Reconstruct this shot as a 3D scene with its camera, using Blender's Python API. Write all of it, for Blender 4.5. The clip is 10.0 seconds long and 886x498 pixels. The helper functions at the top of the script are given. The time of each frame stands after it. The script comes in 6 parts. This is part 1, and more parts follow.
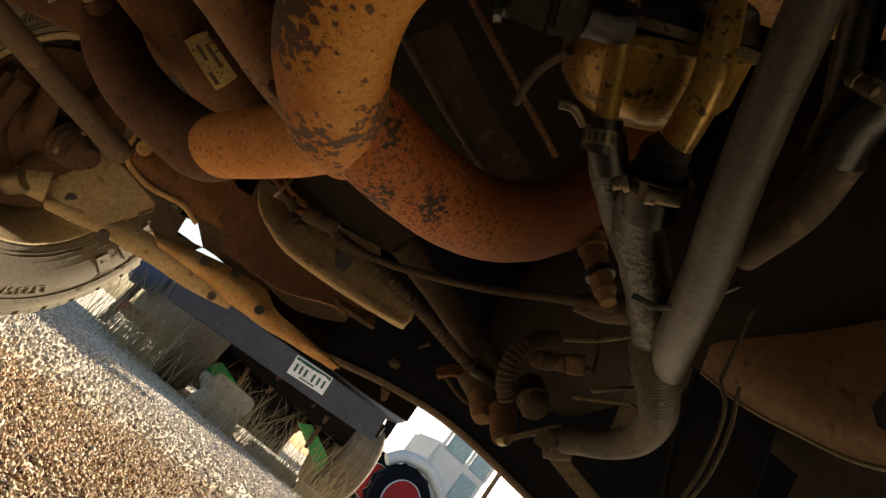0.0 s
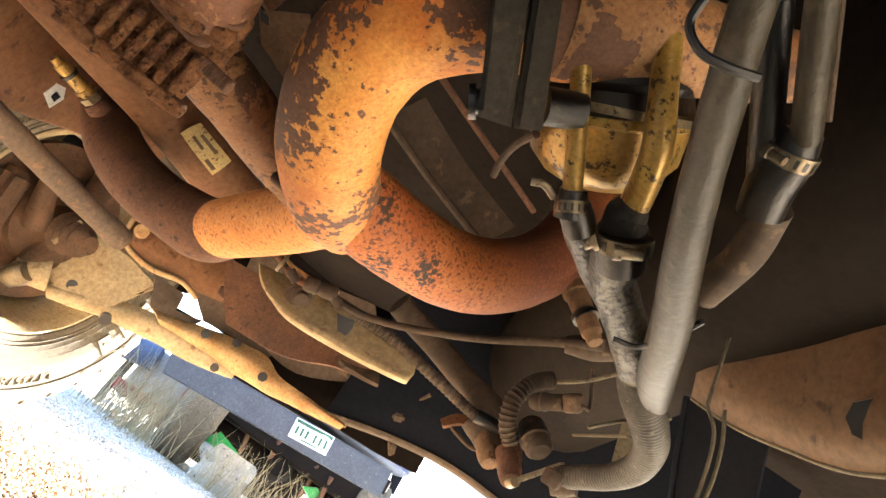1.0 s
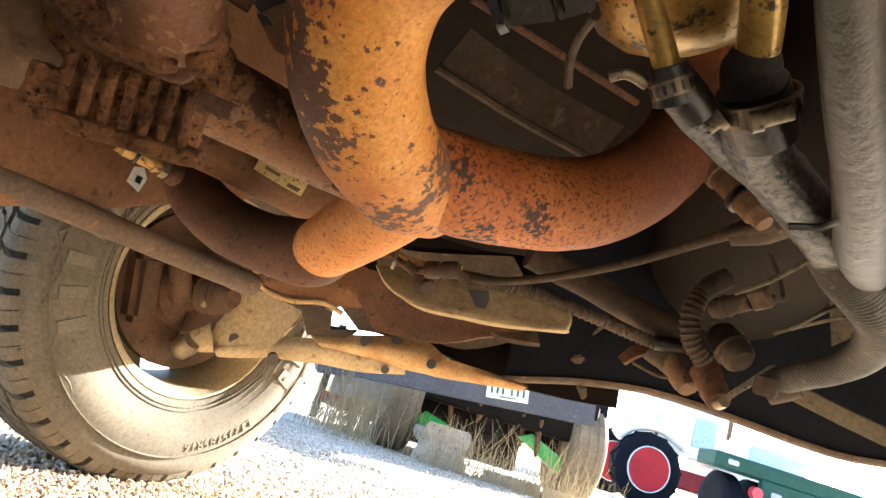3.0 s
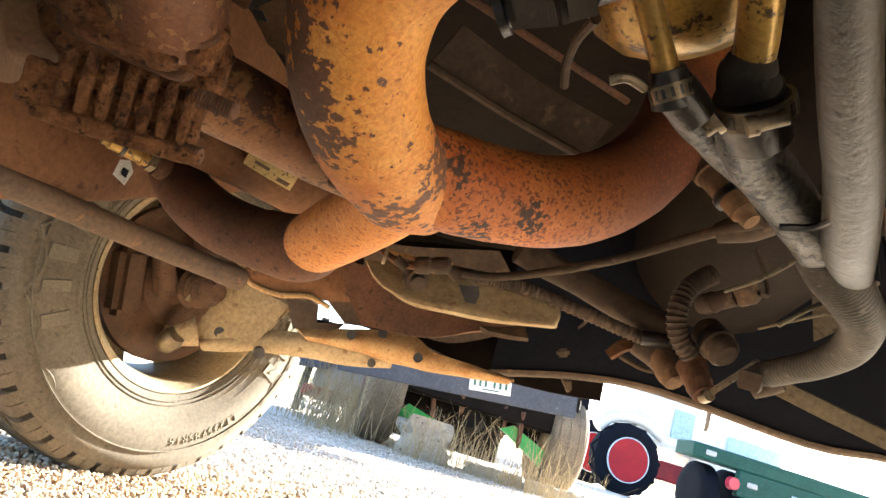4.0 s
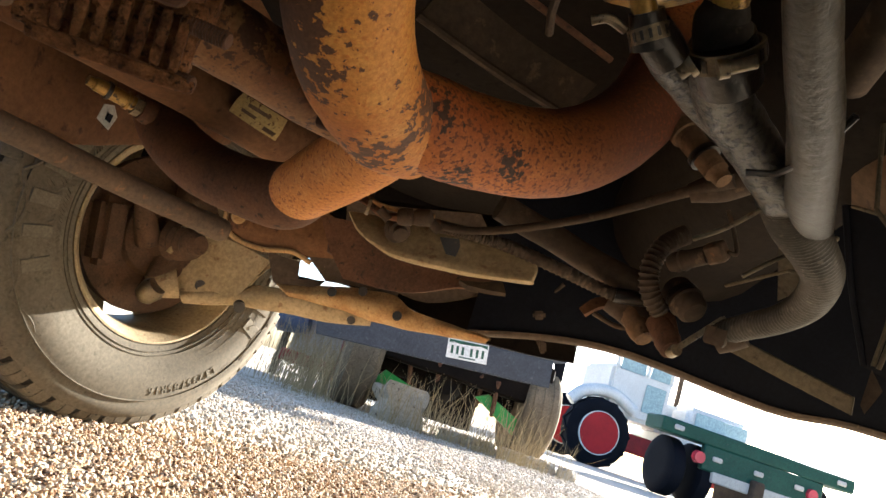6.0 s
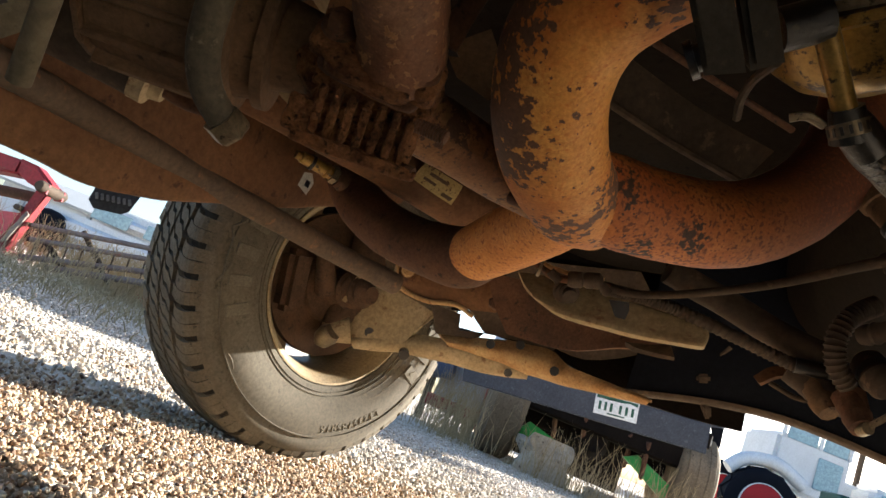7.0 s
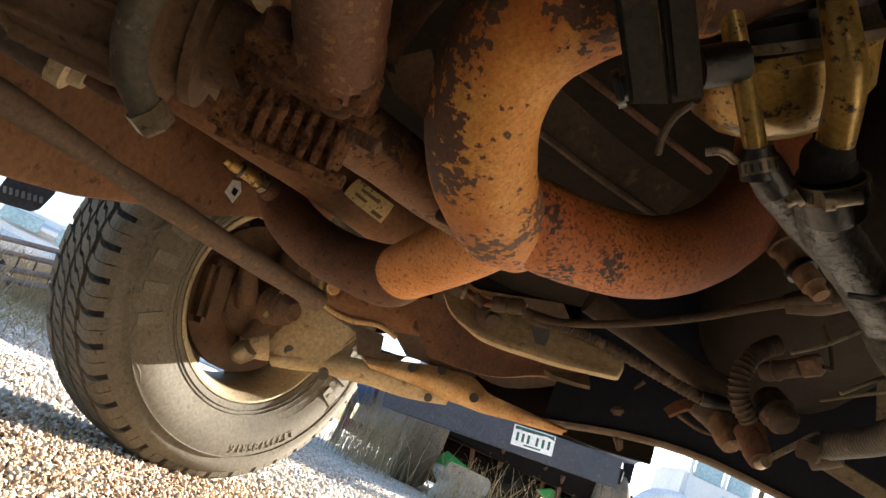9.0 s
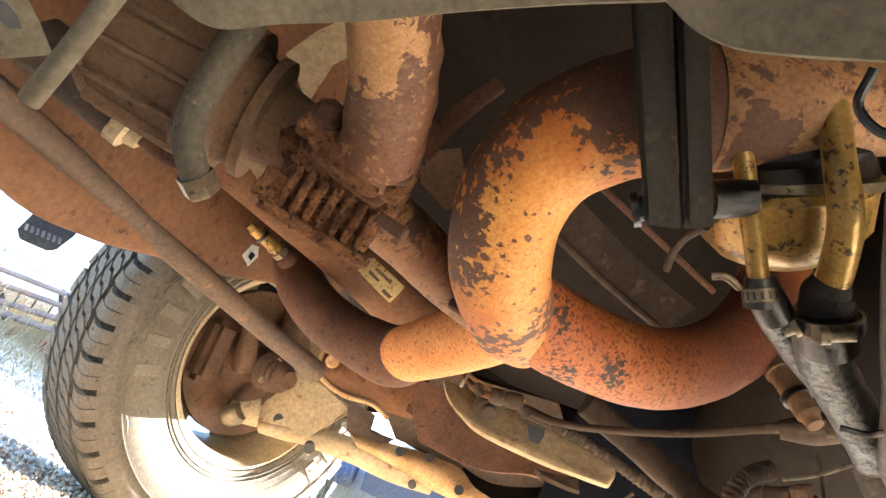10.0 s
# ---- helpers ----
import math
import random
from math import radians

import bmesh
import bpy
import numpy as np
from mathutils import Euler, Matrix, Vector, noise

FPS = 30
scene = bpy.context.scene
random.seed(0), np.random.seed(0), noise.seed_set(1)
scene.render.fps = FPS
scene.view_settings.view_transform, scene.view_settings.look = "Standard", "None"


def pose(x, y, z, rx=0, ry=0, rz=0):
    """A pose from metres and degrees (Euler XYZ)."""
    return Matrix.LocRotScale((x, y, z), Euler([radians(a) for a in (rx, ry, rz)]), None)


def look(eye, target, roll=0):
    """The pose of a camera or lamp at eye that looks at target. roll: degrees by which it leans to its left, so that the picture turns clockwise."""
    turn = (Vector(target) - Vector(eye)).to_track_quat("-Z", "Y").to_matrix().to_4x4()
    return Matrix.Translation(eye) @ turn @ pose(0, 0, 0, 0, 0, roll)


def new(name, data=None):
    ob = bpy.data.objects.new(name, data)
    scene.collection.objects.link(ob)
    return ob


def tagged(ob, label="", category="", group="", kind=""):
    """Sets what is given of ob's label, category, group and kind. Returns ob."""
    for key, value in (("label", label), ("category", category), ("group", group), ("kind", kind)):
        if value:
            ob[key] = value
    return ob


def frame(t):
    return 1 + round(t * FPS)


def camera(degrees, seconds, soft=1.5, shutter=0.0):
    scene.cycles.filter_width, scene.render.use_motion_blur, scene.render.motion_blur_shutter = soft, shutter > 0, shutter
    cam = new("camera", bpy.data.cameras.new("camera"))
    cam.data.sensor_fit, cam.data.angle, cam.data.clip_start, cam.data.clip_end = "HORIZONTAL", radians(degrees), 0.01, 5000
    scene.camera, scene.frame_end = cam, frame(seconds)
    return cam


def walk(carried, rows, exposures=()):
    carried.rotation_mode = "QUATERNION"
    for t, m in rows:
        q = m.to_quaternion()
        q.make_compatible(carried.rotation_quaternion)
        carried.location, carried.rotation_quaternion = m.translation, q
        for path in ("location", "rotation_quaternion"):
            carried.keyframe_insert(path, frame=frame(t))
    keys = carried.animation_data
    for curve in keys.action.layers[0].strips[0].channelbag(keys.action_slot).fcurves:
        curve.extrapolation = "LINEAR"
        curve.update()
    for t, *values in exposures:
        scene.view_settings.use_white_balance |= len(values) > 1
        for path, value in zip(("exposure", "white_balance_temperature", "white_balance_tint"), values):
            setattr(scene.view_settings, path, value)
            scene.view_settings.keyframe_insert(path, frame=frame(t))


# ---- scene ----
cam = camera(68.0, 10.0)
PATH = [
    (0, (0.044, 0.254, 0.234), (0.507, 2.069, 0.935), 39.7),
    (0.2, (0.026, 0.235, 0.228), (0.369, 2.081, 0.918), 39.7),
    (0.5, (0.017, 0.206, 0.235), (0.385, 2.013, 1.008), 36.9),
    (1, (0.019, 0.206, 0.221), (0.417, 1.984, 1.046), 35.2),
    (1.5, (0.022, 0.255, 0.239), (0.306, 2.102, 0.95), 28.7),
    (2, (0.042, 0.271, 0.268), (0.115, 2.201, 0.787), 19.7),
    (2.5, (0.05, 0.27, 0.273), (0.176, 2.2, 0.782), 17.4),
    (3.8, (0.037, 0.264, 0.277), (0.151, 2.2, 0.766), 17.2),
    (4, (0.036, 0.264, 0.274), (0.216, 2.193, 0.771), 17.1),
    (4.5, (0.044, 0.27, 0.244), (0.364, 2.17, 0.782), 19.4),
    (5, (0.044, 0.274, 0.25), (0.402, 2.167, 0.788), 18.3),
    (5.2, (0.044, 0.272, 0.252), (0.396, 2.173, 0.767), 17.9),
    (6.3, (0.037, 0.243, 0.245), (0.15, 2.199, 0.646), 19.6),
    (6.5, (0.031, 0.236, 0.243), (-0.023, 2.201, 0.61), 20.7),
    (7, (0.001, 0.208, 0.242), (-0.191, 2.154, 0.661), 22.6),
    (7.5, (0.002, 0.205, 0.236), (-0.164, 2.153, 0.657), 23.5),
    (8, (0.007, 0.208, 0.239), (-0.138, 2.154, 0.679), 23.8),
    (8.5, (0.008, 0.208, 0.238), (-0.105, 2.15, 0.704), 23.7),
    (9, (0.008, 0.213, 0.235), (-0.021, 2.128, 0.81), 25.1),
    (9.5, (-0.003, 0.193, 0.227), (-0.195, 2.07, 0.892), 33.1),
    (10, (-0.003, 0.19, 0.225), (-0.155, 2.024, 1.007), 33.0),
]

STOPS = [(0, 1.9), (0.3, 2.7), (0.6, 4.0), (1, 4.8), (1.5, 4.95), (2, 4.65), (2.5, 4.2), (4, 4.05), (4.5, 3.9), (5, 3.55), (6.3, 2.8), (7, 2.55), (8.5, 2.65), (9, 3.0), (9.5, 4.2), (10, 4.85)]
EXPOSURES = [(t, stops, 6700 if t < 0.5 else 5550 if t < 9.2 else 5150, 10) for t, stops in STOPS]
walk(cam, [(t, look(eye, target, roll)) for t, eye, target, roll in PATH], EXPOSURES)

# ---- world and sun ----
SUN_ELEV, SUN_WAY = radians(19), Vector((-math.cos(radians(40)), -math.sin(radians(40)), 0))
world = bpy.data.worlds.new("sky")
scene.world = world
world.use_nodes = True
nt = world.node_tree
sky = nt.nodes.new("ShaderNodeTexSky")
sky.sky_type, sky.sun_disc, sky.sun_elevation = "NISHITA", False, SUN_ELEV
sky.sun_rotation = math.atan2(-SUN_WAY.x, -SUN_WAY.y)
sky.dust_density = 2.0
nt.links.new(sky.outputs[0], nt.nodes["Background"].inputs[0])
nt.nodes["Background"].inputs[1].default_value = 0.06
sun = new("sun", bpy.data.lights.new("sun", "SUN"))
sun.data.energy, sun.data.angle, sun.data.color = 5.0, radians(0.6), (1.0, 0.87, 0.68)
way = (SUN_WAY * math.cos(SUN_ELEV) - Vector((0, 0, math.sin(SUN_ELEV)))).normalized()
sun.matrix_world = Matrix.Translation((2, -3, 4)) @ way.to_track_quat("-Z", "Y").to_matrix().to_4x4()


# ---- materials ----
def nodes(name):
    m = bpy.data.materials.new(name)
    m.use_nodes = True
    t = m.node_tree
    return m, t, t.nodes["Principled BSDF"], t.nodes.new("ShaderNodeTexCoord").outputs["Object"]


def noise_of(t, co, scale, detail=6.0, rough=0.6, warp=0.0):
    n = t.nodes.new("ShaderNodeTexNoise")
    n.inputs["Scale"].default_value, n.inputs["Detail"].default_value = scale, detail
    n.inputs["Roughness"].default_value, n.inputs["Distortion"].default_value = rough, warp
    t.links.new(co, n.inputs["Vector"])
    return n.outputs["Fac"]


def ramp(t, fac, stops):
    r = t.nodes.new("ShaderNodeValToRGB")
    e = r.color_ramp.elements
    while len(e) < len(stops):
        e.new(0.5)
    for el, (p, c) in zip(e, stops):
        el.position, el.color = p, (*c, 1)
    t.links.new(fac, r.inputs["Fac"])
    return r.outputs["Color"]


def mixed(t, fac, a, b, mode="MIX"):
    x = t.nodes.new("ShaderNodeMix")
    x.data_type, x.blend_type = "RGBA", mode
    for v, i in ((fac, 0), (a, 6), (b, 7)):
        if isinstance(v, (int, float)):
            x.inputs[i].default_value = v
        elif isinstance(v, tuple):
            x.inputs[i].default_value = (*v, 1)
        else:
            t.links.new(v, x.inputs[i])
    return x.outputs[2]


def step(t, fac, lo, hi):
    r = t.nodes.new("ShaderNodeMapRange")
    r.inputs["From Min"].default_value, r.inputs["From Max"].default_value = lo, hi
    t.links.new(fac, r.inputs["Value"])
    return r.outputs["Result"]


def bumped(t, b, height, strength, dist):
    n = t.nodes.new("ShaderNodeBump")
    n.inputs["Strength"].default_value, n.inputs["Distance"].default_value = strength, dist
    t.links.new(height, n.inputs["Height"])
    t.links.new(n.outputs[0], b.inputs["Normal"])


def worn(name, c1, c2, c3=None, big=6.0, fine=60.0, rough=0.75, metal=0.0, bump=0.4, dist=0.002, spots=(0.6, 0.66), sheen=None):
    """A surface of two tones in large cloudy areas, with a third in fine spots."""
    m, t, b, co = nodes(name)
    col = mixed(t, step(t, noise_of(t, co, big, 5), 0.35, 0.65), c1, c2)
    f = noise_of(t, co, fine, 8, 0.65)
    if c3:
        col = mixed(t, step(t, f, *spots), col, c3)
    col = mixed(t, 0.45, col, ramp(t, noise_of(t, co, fine * 2.5, 5, 0.7), [(0.36, (0.3, 0.3, 0.3)), (0.66, (1.15, 1.15, 1.15))]), "MULTIPLY")
    t.links.new(col, b.inputs["Base Color"])
    b.inputs["Roughness"].default_value, b.inputs["Metallic"].default_value = rough, metal
    b.inputs["Specular IOR Level"].default_value = sheen if sheen is not None else (0.5 if rough < 0.5 else 0.2)
    bumped(t, b, f, bump, dist)
    return m


def rust_pipe(name, flake_scale, cover, base, deep, flake, speck, grain, patches=(), spot_scale=170, burnt_and_shade=None):
    """Scaled rust: orange skin, redder clouds, rounded dark flakes that gather in places, and small specks."""
    m, t, b, co = nodes(name)
    col = mixed(t, step(t, noise_of(t, co, 9, 4, 0.55), 0.42, 0.68), base, deep)
    pale = (min(1, base[0] * 1.12 + 0.03), min(1, base[1] * 1.3 + 0.03), min(1, base[2] * 1.5 + 0.02))
    col = mixed(t, step(t, noise_of(t, co, 17, 5, 0.6), 0.5, 0.78), col, pale)
    col = mixed(t, step(t, noise_of(t, co, grain, 5, 0.65), 0.52, 0.74), col, deep)
    # Darker tone round a centre: heat burn plus shade painted into the colour.
    if burnt_and_shade:
        centre, inner, outer, tone = burnt_and_shade
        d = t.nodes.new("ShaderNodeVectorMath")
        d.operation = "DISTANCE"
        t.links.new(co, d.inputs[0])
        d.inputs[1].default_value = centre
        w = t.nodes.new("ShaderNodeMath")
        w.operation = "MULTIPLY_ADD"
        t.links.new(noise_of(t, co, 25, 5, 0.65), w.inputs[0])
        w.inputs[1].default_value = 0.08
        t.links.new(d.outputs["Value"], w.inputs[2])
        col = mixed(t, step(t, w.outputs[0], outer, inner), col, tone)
    gather = step(t, noise_of(t, co, 14, 3, 0.5), 0.34, 0.72)
    f = noise_of(t, co, flake_scale, 6, 0.62, 0.1)
    s = t.nodes.new("ShaderNodeMath")
    s.operation = "MULTIPLY_ADD"
    t.links.new(gather, s.inputs[0])
    s.inputs[1].default_value = 0.20
    t.links.new(f, s.inputs[2])
    total = s.outputs[0]
    for centre, radius in patches:
        d = t.nodes.new("ShaderNodeVectorMath")
        d.operation = "DISTANCE"
        t.links.new(co, d.inputs[0])
        d.inputs[1].default_value = centre
        p = t.nodes.new("ShaderNodeMath")
        p.operation = "MULTIPLY_ADD"
        t.links.new(step(t, d.outputs["Value"], radius, radius * 0.3), p.inputs[0])
        p.inputs[1].default_value = 0.20
        t.links.new(total, p.inputs[2])
        total = p.outputs[0]
    mask = step(t, total, cover, cover + 0.012)
    halo = step(t, total, cover - 0.035, cover + 0.01)
    spots = step(t, noise_of(t, co, spot_scale, 3, 0.5), speck, speck + 0.02)
    col = mixed(t, spots, col, tuple(0.5 * (x + y) for x, y in zip(flake, deep)))
    col = mixed(t, mixed(t, 0.5, (0, 0, 0), halo), col, deep)
    skin = mixed(t, noise_of(t, co, 260, 4), tuple(v * 0.7 for v in flake), tuple(v * 1.35 for v in flake))
    col = mixed(t, mask, col, skin)
    col = mixed(t, 0.5, col, ramp(t, noise_of(t, co, 330, 5, 0.7), [(0.34, (0.35, 0.33, 0.3)), (0.66, (1.1, 1.1, 1.1))]), "MULTIPLY")
    t.links.new(col, b.inputs["Base Color"])
    b.inputs["Roughness"].default_value = 0.66
    b.inputs["Specular IOR Level"].default_value = 0.3
    h = mixed(t, 0.3, mixed(t, 0.4, mask, spots), noise_of(t, co, 160, 6))
    bumped(t, b, h, 0.45, 0.0012)
    return m


SCALED = [((-0.048, 0.596, 0.448), 0.055), ((-0.063, 0.546, 0.477), 0.06), ((-0.041, 0.513, 0.506), 0.06), ((-0.028, 0.641, 0.426), 0.05), ((0.025, 0.513, 0.484), 0.045), ((0.003, 0.491, 0.518), 0.05), ((0.059, 0.699, 0.451), 0.05), ((0.07, 0.475, 0.538), 0.055), ((0.083, 0.502, 0.508), 0.045), ((0.092, 0.468, 0.553), 0.06), ((0.106, 0.487, 0.531), 0.05), ((0.024, 0.712, 0.41), 0.04)]
RUST = rust_pipe("scaled_orange_rust", 125, 0.72, (0.56, 0.25, 0.045), (0.42, 0.125, 0.017), (0.115, 0.056, 0.030), 0.70, 200, SCALED, 230)
# The branch's upper end darkens by heat tint and by painted shade.
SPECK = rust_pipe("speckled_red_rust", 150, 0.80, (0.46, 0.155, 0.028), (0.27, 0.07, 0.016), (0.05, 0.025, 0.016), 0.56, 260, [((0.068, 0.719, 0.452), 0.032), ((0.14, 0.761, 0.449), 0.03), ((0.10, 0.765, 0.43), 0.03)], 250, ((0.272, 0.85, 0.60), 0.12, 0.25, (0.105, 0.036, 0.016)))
PEEL = rust_pipe("peeling_dark_rust", 60, 0.78, (0.145, 0.062, 0.028), (0.085, 0.038, 0.02), (0.36, 0.195, 0.075), 0.60, 160, [((-0.138, 0.48, 0.463), 0.06), ((-0.135, 0.51, 0.46), 0.05), ((-0.137, 0.54, 0.455), 0.04)])
TAIL = rust_pipe("peeling_tan_rust", 90, 0.66, (0.27, 0.14, 0.052), (0.17, 0.072, 0.026), (0.085, 0.043, 0.025), 0.62, 200)
PANM = worn("dusty_brown_pan", (0.13, 0.08, 0.042), (0.10, 0.06, 0.032), (0.07, 0.042, 0.025), 4, 35, 0.7)
ACTM = worn("dusty_brown_casting", (0.17, 0.105, 0.055), (0.12, 0.072, 0.04), (0.07, 0.042, 0.026), 14, 70, 0.85, 0.0, 0.4)
HOSE = worn("crinkled_greasy_hose", (0.14, 0.12, 0.085), (0.07, 0.058, 0.04), (0.006, 0.005, 0.004), 45, 210, 0.32, 0.2, 1.0, 0.005, (0.49, 0.57), 0.6)
HOSE3 = worn("dusty_ribbed_hose", (0.10, 0.09, 0.072), (0.055, 0.05, 0.041), (0.15, 0.135, 0.105), 14, 90, 0.5)
RIMRED = worn("deep_red_rim_paint", (0.42, 0.018, 0.022), (0.32, 0.016, 0.02), None, 3, 20, 0.6)
SLEEVE = rust_pipe("smooth_orange_rust", 60, 1.05, (0.58, 0.24, 0.048), (0.42, 0.135, 0.026), (0.20, 0.085, 0.035), 0.60, 190, (), 210)
DARK_RUST = worn("dark_brown_rust", (0.085, 0.045, 0.028), (0.14, 0.068, 0.036), (0.045, 0.03, 0.022), 12, 90, 0.8, 0.0, 0.5)
CRUST = worn("crusted_rust", (0.10, 0.038, 0.017), (0.28, 0.13, 0.048), (0.04, 0.018, 0.010), 70, 170, 0.9, 0.0, 1.0, 0.009, (0.54, 0.64))
BROWN = worn("rust_brown_paint", (0.125, 0.057, 0.024), (0.17, 0.082, 0.033), (0.075, 0.034, 0.017), 7, 40, 0.7)
TAN = worn("dusty_tan_metal", (0.42, 0.325, 0.19), (0.33, 0.245, 0.13), (0.24, 0.15, 0.08), 7, 45, 0.85, 0.0, 0.35)
TANRUST = worn("dusty_orange_metal", (0.47, 0.32, 0.15), (0.37, 0.205, 0.08), (0.22, 0.10, 0.04), 16, 70, 0.85, 0.0, 0.5)
KNUCKLE = worn("rusty_cast_iron", (0.07, 0.042, 0.024), (0.11, 0.06, 0.032), (0.035, 0.022, 0.014), 22, 90, 0.8, 0.0, 0.8, 0.004)
UMBER = worn("dusty_dark_metal", (0.085, 0.06, 0.04), (0.05, 0.036, 0.025), (0.13, 0.09, 0.058), 8, 40, 0.8)
GREY = worn("dusty_grey_rubber", (0.15, 0.128, 0.084), (0.09, 0.076, 0.052), (0.20, 0.175, 0.12), 10, 80, 0.75)
GREASE = worn("black_grease", (0.008, 0.007, 0.006), (0.014, 0.011, 0.008), (0.05, 0.035, 0.018), 20, 90, 0.28, 0.0, 0.6, 0.002, (0.64, 0.72))
PITTED = worn("greasy_grey_hose", (0.046, 0.037, 0.021), (0.028, 0.023, 0.013), (0.006, 0.005, 0.004), 22, 130, 0.42, 0.0, 0.7, 0.002, (0.62, 0.66), 0.3)
BRASS = worn("oily_yellow_metal", (0.44, 0.28, 0.06), (0.28, 0.165, 0.035), (0.05, 0.03, 0.012), 18, 120, 0.30, 0.35, 0.3, 0.001, (0.55, 0.61))
EDGE = worn("dull_dusty_edge", (0.155, 0.13, 0.085), (0.12, 0.10, 0.066), (0.08, 0.06, 0.042), 9, 60, 0.8)
STEEL = worn("dull_steel", (0.27, 0.22, 0.14), (0.16, 0.125, 0.08), (0.045, 0.035, 0.026), 30, 140, 0.4, 0.7, 0.2)
BLACK = worn("black_plastic", (0.005, 0.006, 0.010), (0.008, 0.009, 0.013), None, 4, 50, 0.7, sheen=0.06)
TORSION = worn("rusty_dusty_bar", (0.13, 0.085, 0.05), (0.085, 0.06, 0.042), (0.18, 0.10, 0.05), 7, 60, 0.75)
# Near-black tone carries the deep shade under both trucks in its colour.
SHADE_BLACK = worn("underbody_shade_black", (0.009, 0.007, 0.006), (0.016, 0.012, 0.009), (0.006, 0.005, 0.005), 3, 30, 0.85, sheen=0.05)
RUBBER = worn("dusty_tyre_rubber", (0.105, 0.088, 0.062), (0.14, 0.12, 0.086), (0.08, 0.066, 0.047), 8, 60, 0.85, 0.0, 0.2)
GROOVE_SHADE = worn("groove_shade_rubber", (0.014, 0.012, 0.010), (0.02, 0.017, 0.013), (0.03, 0.025, 0.018), 12, 90, 0.85)
TREAD = worn("tyre_tread_rubber", (0.10, 0.082, 0.056), (0.14, 0.117, 0.082), (0.055, 0.046, 0.034), 14, 90, 0.9)
LETTER = worn("raised_tyre_lettering", (0.17, 0.148, 0.108), (0.14, 0.12, 0.086), None, 20, 90, 0.85)
RIM = worn("dusty_rim", (0.36, 0.28, 0.16), (0.28, 0.21, 0.12), (0.2, 0.13, 0.07), 8, 60, 0.6, 0.2)
HANGER = worn("dark_rubber_block", (0.026, 0.022, 0.017), (0.042, 0.035, 0.026), (0.07, 0.052, 0.032), 14, 90, 0.75)
FLAP = worn("grey_mud_flap", (0.06, 0.06, 0.062), (0.08, 0.08, 0.08), None, 8, 60, 0.7)
PALE = worn("pale_print", (0.5, 0.5, 0.48), (0.42, 0.42, 0.4), None, 20, 90, 0.7)
MARK = worn("faded_print", (0.16, 0.16, 0.155), (0.12, 0.12, 0.12), None, 20, 90, 0.7)
STICKER = worn("yellowed_sticker", (0.48, 0.36, 0.15), (0.42, 0.29, 0.11), (0.12, 0.06, 0.03), 25, 120, 0.7, 0.0, 0.1, 0.0005, (0.58, 0.62))
BLUE = worn("slate_blue_paint", (0.10, 0.125, 0.19), (0.075, 0.095, 0.15), (0.16, 0.17, 0.2), 3, 25, 0.5)
NAVY = worn("dark_slate_blue_paint", (0.058, 0.066, 0.082), (0.045, 0.052, 0.066), (0.09, 0.098, 0.11), 4, 40, 0.5)
WHITE = worn("white_paint", (0.75, 0.75, 0.74), (0.66, 0.66, 0.65), None, 2, 20, 0.4)
RED = worn("red_paint", (0.30, 0.028, 0.032), (0.21, 0.026, 0.03), (0.22, 0.06, 0.04), 3, 20, 0.5)
GREEN = worn("bright_green_paint", (0.03, 0.42, 0.05), (0.025, 0.33, 0.04), None, 5, 30, 0.4)
DEEPGREEN = worn("dark_green_paint", (0.010, 0.055, 0.040), (0.014, 0.068, 0.05), (0.04, 0.07, 0.06), 3, 20, 0.5)
GLASSY = worn("tinted_window", (0.30, 0.42, 0.46), (0.36, 0.48, 0.5), None, 2, 10, 0.08)
DIRTTYRE = worn("mud_covered_tyre", (0.21, 0.165, 0.11), (0.15, 0.12, 0.08), (0.08, 0.062, 0.045), 5, 30, 0.95, 0, 0.6, 0.006)
PIPEMETAL = worn("weathered_steel_bar", (0.25, 0.20, 0.17), (0.19, 0.14, 0.12), (0.3, 0.15, 0.09), 5, 30, 0.7)
STRAW = worn("dry_grass", (0.46, 0.37, 0.22), (0.33, 0.26, 0.14), None, 3, 20, 0.9)
BLOCKM = worn("pale_concrete", (0.50, 0.45, 0.36), (0.40, 0.355, 0.28), (0.14, 0.11, 0.085), 4, 25, 0.9)
PLATEM = worn("plate_white", (0.78, 0.8, 0.8), (0.72, 0.75, 0.75), None, 8, 40, 0.35)
PLATEG = worn("plate_green", (0.012, 0.075, 0.045), (0.015, 0.09, 0.055), None, 20, 60, 0.4)
LAMP = worn("red_lamp_lens", (0.55, 0.05, 0.08), (0.5, 0.05, 0.07), None, 8, 40, 0.25)


# beyond this slanting line the gravel thins out to bare pale dirt
EDGE_A, EDGE_B = Vector((-0.781, 1.438, 0)), Vector((-0.264, 1.797, 0))
BARE = (EDGE_B - EDGE_A).cross(Vector((0, 0, 1))).normalized()
BARE = -BARE if BARE.y < 0 else BARE
BARE_FROM = BARE.dot(EDGE_A)


